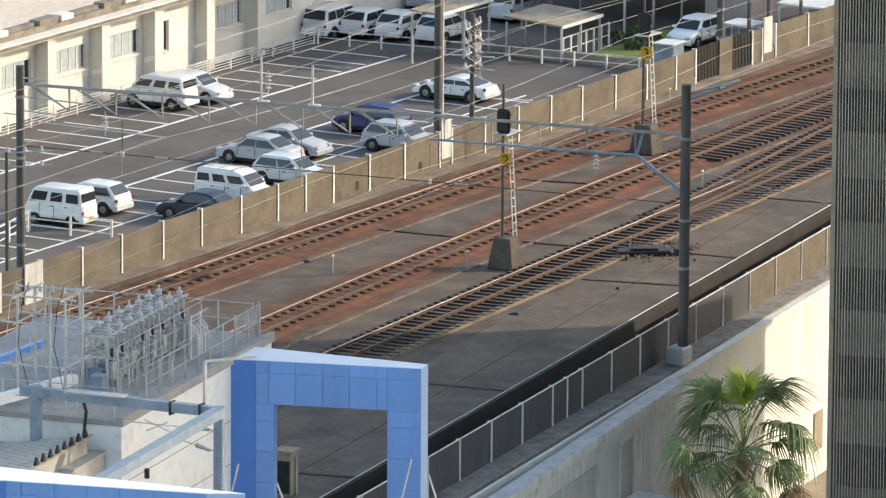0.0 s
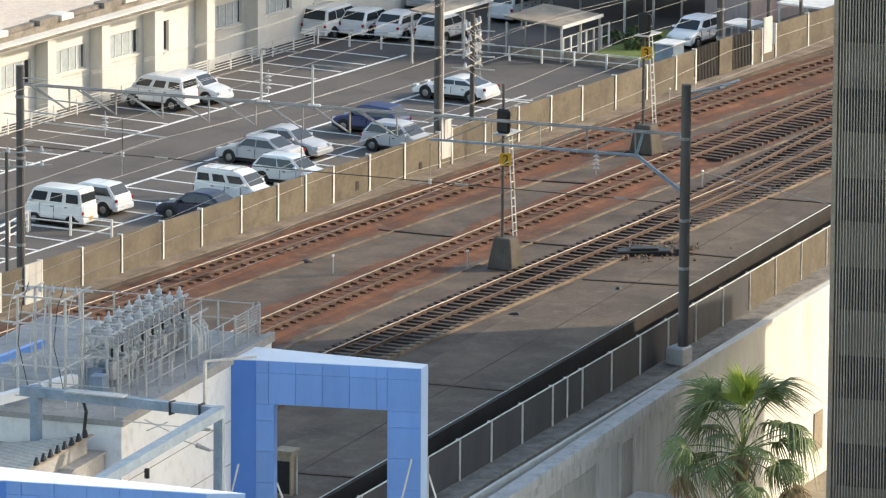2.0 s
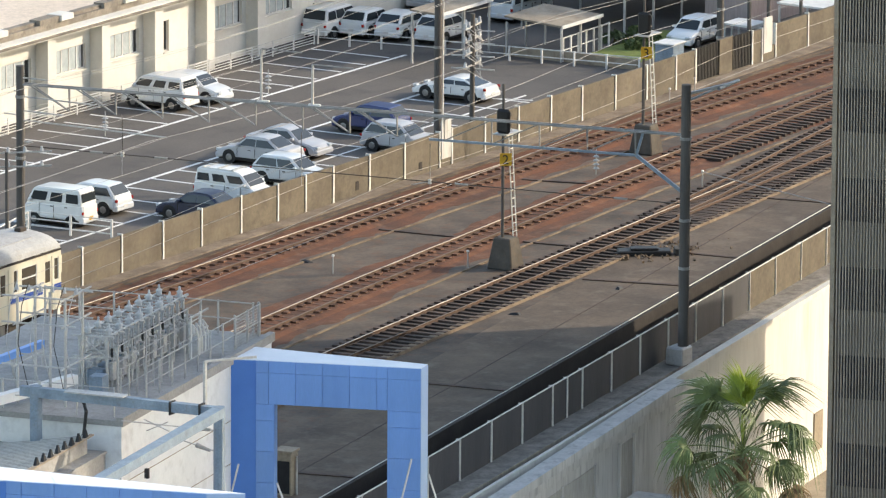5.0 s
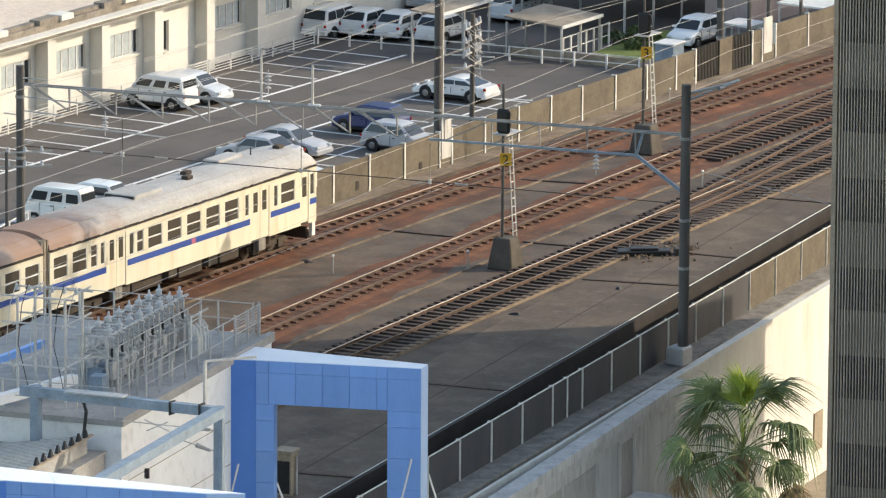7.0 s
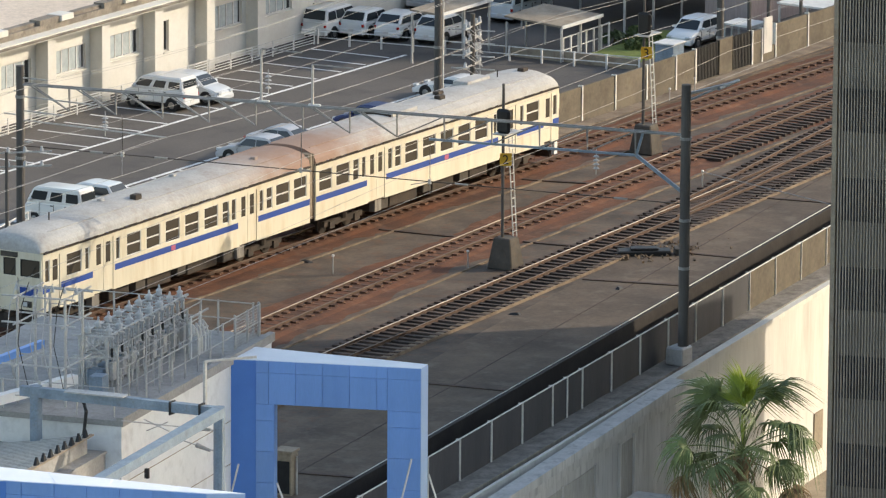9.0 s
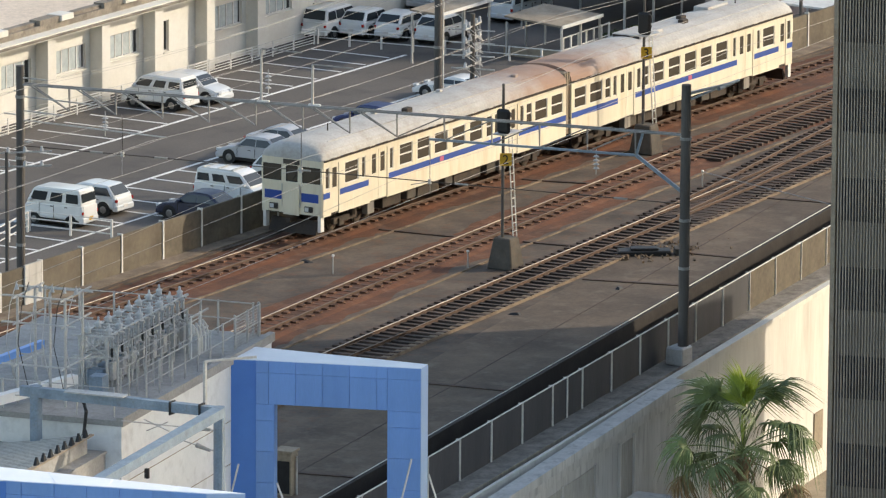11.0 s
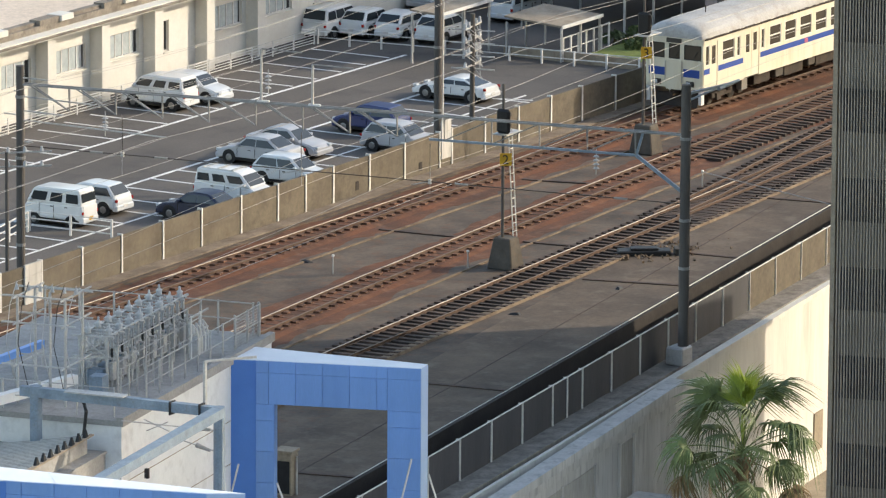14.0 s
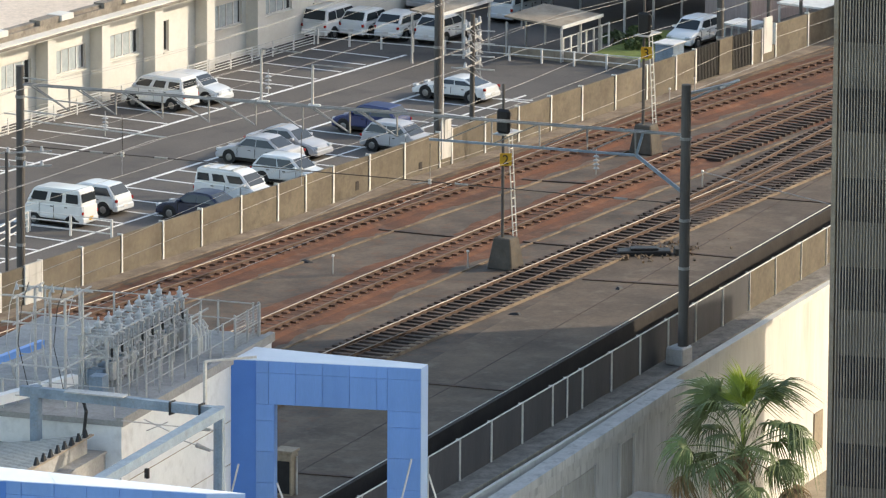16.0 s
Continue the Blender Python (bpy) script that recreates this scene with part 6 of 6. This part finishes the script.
tp = concrete_pole("utility_pole", "thin pale steel pole with insulators behind the wall", -15.5, 4.1, LOT, 6.1, 0.09, 0.07)
for z in (6.0, 5.4):
    part("crossarm", beam(bmn(), (-0.3, 0.9, z), (1.6, -1.2, z), 0.06), GALV, tp)
    for k in (0.1, 0.35, 0.6, 0.85):
        part("insulator", bushing(bmn(), (-0.3 + 1.9 * k, 0.9 - 2.1 * k, z + 0.02), 0.22, 0.09), PORCELAIN, tp, "pale porcelain insulator")
D = BEAM_B - BEAM_A
for k, h in ((0.365, 2.25), (0.443, 1.75)):
    p = BEAM_A + D * k
    r = thing("gantry_riser", "thin pale steel post rising from the lattice beam", "post", "gantry risers")
    part("post", beam(bmn(), p, p + Vector((0, 0, h)), 0.08), GALV, r)
    part("cap", beam(bmn(), p + Vector((0, 0, h)), p + Vector((0.6, -1.6, h - 0.1)), 0.05), STEEL_GREY, r)
    part("foot", beam(bmn(), p - D * 0.006 + Vector((0, 0, 0.06)), p + D * 0.012 + Vector((0, 0, 0.06)), 0.16, 0.07), WHITE, r)
r = thing("pole_bracket", "blue-grey bracket arm on the pole top", "bracket")
part("arm", beam(bmn(), RP + Vector((0, 0, 9.9)), RP + Vector((2.9, -0.4, 9.9)), 0.1), BLUE_STEEL, r)
part("arm", beam(bmn(), RP + Vector((0, 0, 9.6)), RP + Vector((2.4, -0.3, 9.85)), 0.07), BLUE_STEEL, r)
part("insulator", tube(bmn(), RP + Vector((2.2, -0.3, 9.82)), RP + Vector((3.6, -0.5, 9.95)), 0.1, 0.06, 10), BLUE_STEEL, r)

for k in (0.12, 0.37, 0.865):
    p = BEAM_A + D * k
    insulator_string(p.x + 0.3, p.y, p.z + (1.1 if k == 0.37 else -1.2), 4)

for line, zs in ((TRACK_1, (5.15, 6.25)), (TRACK_2, (5.15, 6.3)), (TRACK_3, (5.15, 6.3))):
    for z in zs:
        pts = [(x, along(line, x), z) for x in (-110, -60, -11, 20, 55, 100)]
        w = wire(pts, 0.010, "thin overhead contact wire above the track", 0.0 if z < 6 else 0.35)
        y = along(line, -11)
        x = -14.3 + (4.2 - y) / 27.38 * 7.7
        part("hanger", tube(bmn(), (x, y, z - 0.02), (x, y, 7.9 - 0.04 * (4.2 - y)), 0.009, n=5), GALV, w, "thin steel hanger")
for y, z, s in ((3.2, 9.0, 0.4), (4.9, 8.4, 0.45), (5.4, 7.4, 0.4), (2.4, 7.6, 0.35), (0.9, 8.2, 0.4), (-2.6, 7.2, 0.3), (4.0, 6.3, 0.3)):
    w = wire([(x, y + 0.4 * math.sin(x), z + 0.15 * math.cos(3 * x)) for x in (-75, -14.3, 20.2, 50.6, 95)], 0.0085, "thin feeder wire strung along the poles", s)
    yw, zw = y + 0.4 * math.sin(-14.3), z + 0.15 * math.cos(-42.9)
    part("bracket", beam(bmn(), (-14.3, 4.2, zw), (-14.3, yw, zw), 0.05), GALV, w, "small steel bracket arm")
wire([(20.8, -9.2, 0.5), (19.5, -16.6, 0.0)], 0.02, "thin guy wire near the points")

# span wire under the lattice beam, with steady arms at the tracks
def span_wire(za, zb):
    w = thing("span_wire", "steady span wire with insulators slung between the two poles", "wire", "overhead wires")
    a, b = LP + Vector((0.1, -0.2, za)), RP + Vector((0, 0.2, zb))
    part("cable", tube(bmn(), a, b, 0.022, n=6), UNDER_PALE, w)
    for k in (0.1, 0.2, 0.42, 0.66, 0.9):
        p = a.lerp(b, k)
        q = a.lerp(b, k + 0.02)
        part("insulator", tube(bmn(), p, q, 0.045, 0.045, 8), PIER, w, "grey strain insulator")
    for line in (TRACK_1, TRACK_2, TRACK_3):
        y = along(line, -10.5)
        k = (y - a.y) / (b.y - a.y)
        p = a.lerp(b, k)
        part("steady_arm", tube(bmn(), p, p + Vector((0.35, 1.1, -0.3)), 0.02, n=6), GALV, w)
        part("clamp", box(bmn(), p.x - 0.06, p.x + 0.06, p.y - 0.06, p.y + 0.06, p.z - 0.1, p.z + 0.1), GALV, w)
        part("drop_rod", tube(bmn(), p, p + Vector((0, 0, 1.6)), 0.012, n=5), UNDER_PALE, w)
    return w


span_wire(6.16, 5.32)

# small trackside things
for x, y, hgt in ((-3.6, -4.6, 0.75), (0.4, -8.9, 0.7), (20.8, -9.2, 0.75), (38.0, 1.9, 0.6), (40.5, 1.9, 0.7)):
    q = thing("marker_post", "small pale trackside marker post", "marker post", "trackside markers", at=pose(x, y, DECK_Z))
    part("post", tube(bmn(), (0, 0, 0), (0, 0, hgt), 0.028, n=8), GALV, q)
    part("head", box(bmn(), -0.06, 0.06, -0.05, 0.05, hgt, hgt + 0.09), WHITE, q, bevel=0.02)
heap = thing("rubble_heap", "heap of tan broken ballast round the point machine", "rubble", kind="stuff")
rnd = random.Random(12)
bm = bmn()
for i in range(260):
    x, y = rnd.gauss(7.6, 1.3), rnd.gauss(-13.6, 1.0)
    s = rnd.uniform(0.05, 0.14)
    q = Euler((rnd.uniform(0, 6), rnd.uniform(0, 6), rnd.uniform(0, 6))).to_matrix()
    c = Vector((x, y, DECK_Z + s * 0.5))
    v = [bm.verts.new(c + q @ Vector(o) * s) for o in ((1, 0, 0), (-0.4, 0.9, 0), (-0.5, -0.8, 0.1), (0, 0.1, 0.9))]
    for f in ((0, 2, 1), (0, 1, 3), (1, 2, 3), (2, 0, 3)):
        bm.faces.new([v[k] for k in f])
part("stones", bm, KERB_OLD, heap)
pm = thing("point_machine", "dark point machine with rods, its black case painting a shadowed pit", "point machine", at=pose(6.9, -14.0, DECK_Z, 0, 0, -55))
# Long black case also stands in for the shadowed pit around the machine.
part("case", box(bmn(), -1.25, 1.05, -0.42, 0.42, 0.0, 0.24), BLACK, pm, bevel=0.05)
part("lid", box(bmn(), -0.7, 0.5, -0.3, 0.3, 0.24, 0.34), DARK, pm, "dark lid", bevel=0.03)
part("lock_box", box(bmn(), 1.2, 1.75, -0.35, 0.25, 0.0, 0.32), BASE, pm, "dusty side box", bevel=0.03)
for k, e in ((-0.7, 0.2), (-0.1, -0.2), (0.5, 0.3)):
    part("rod", beam(bmn(), (k, 0.3, 0.1), (k + e, 1.9, 0.1), 0.09), SLEEPER, pm)
for x, y in ((-6.5, -15.2), (0.2, -16.4), (-2.2, -2.4)):
    q = thing("debris", "small dark scrap lying on the deck", "debris", "deck scraps", at=pose(x, y, DECK_Z, 0, 0, x * 40))
    part("scrap", prism(bmn(), [(-0.25, -0.1, 0), (0.2, -0.14, 0), (0.3, 0.1, 0), (-0.2, 0.12, 0)], [(-0.15, -0.05, 0.1), (0.15, -0.08, 0.06), (0.2, 0.05, 0.08), (-0.1, 0.06, 0.12)]), DARK, q)


def motions():
    """All that moves: the two cars of the train and their wheels."""
    for ob, turned, wheels in ((lead_car, 0, lead_wheels), (tail_car, 180, tail_wheels)):
        rows = []
        for t, x in COUPLING:
            g = (along(TRACK_1, x + 18) - along(TRACK_1, x)) / 18 if not turned else (along(TRACK_1, x) - along(TRACK_1, x - 18)) / 18
            rows.append((t, pose(x, along(TRACK_1, x) + 0.05, 0.0, 0, 0, turned + math.degrees(math.atan(g)))))
        walk(ob, rows)
        sign = 1 if not turned else -1
        ts = [i * 16.0 / 320 for i in range(321)]
        xs = np.interp(ts, [t for t, _ in COUPLING], [x for _, x in COUPLING])
        for wsn in wheels:
            px, pz = wsn.location.x, wsn.location.z
            walk(wsn, [(t, pose(px, 0, pz, 0, sign * math.degrees((x - xs[0]) / 0.43), 0)) for t, x in zip(ts, xs)])


motions()
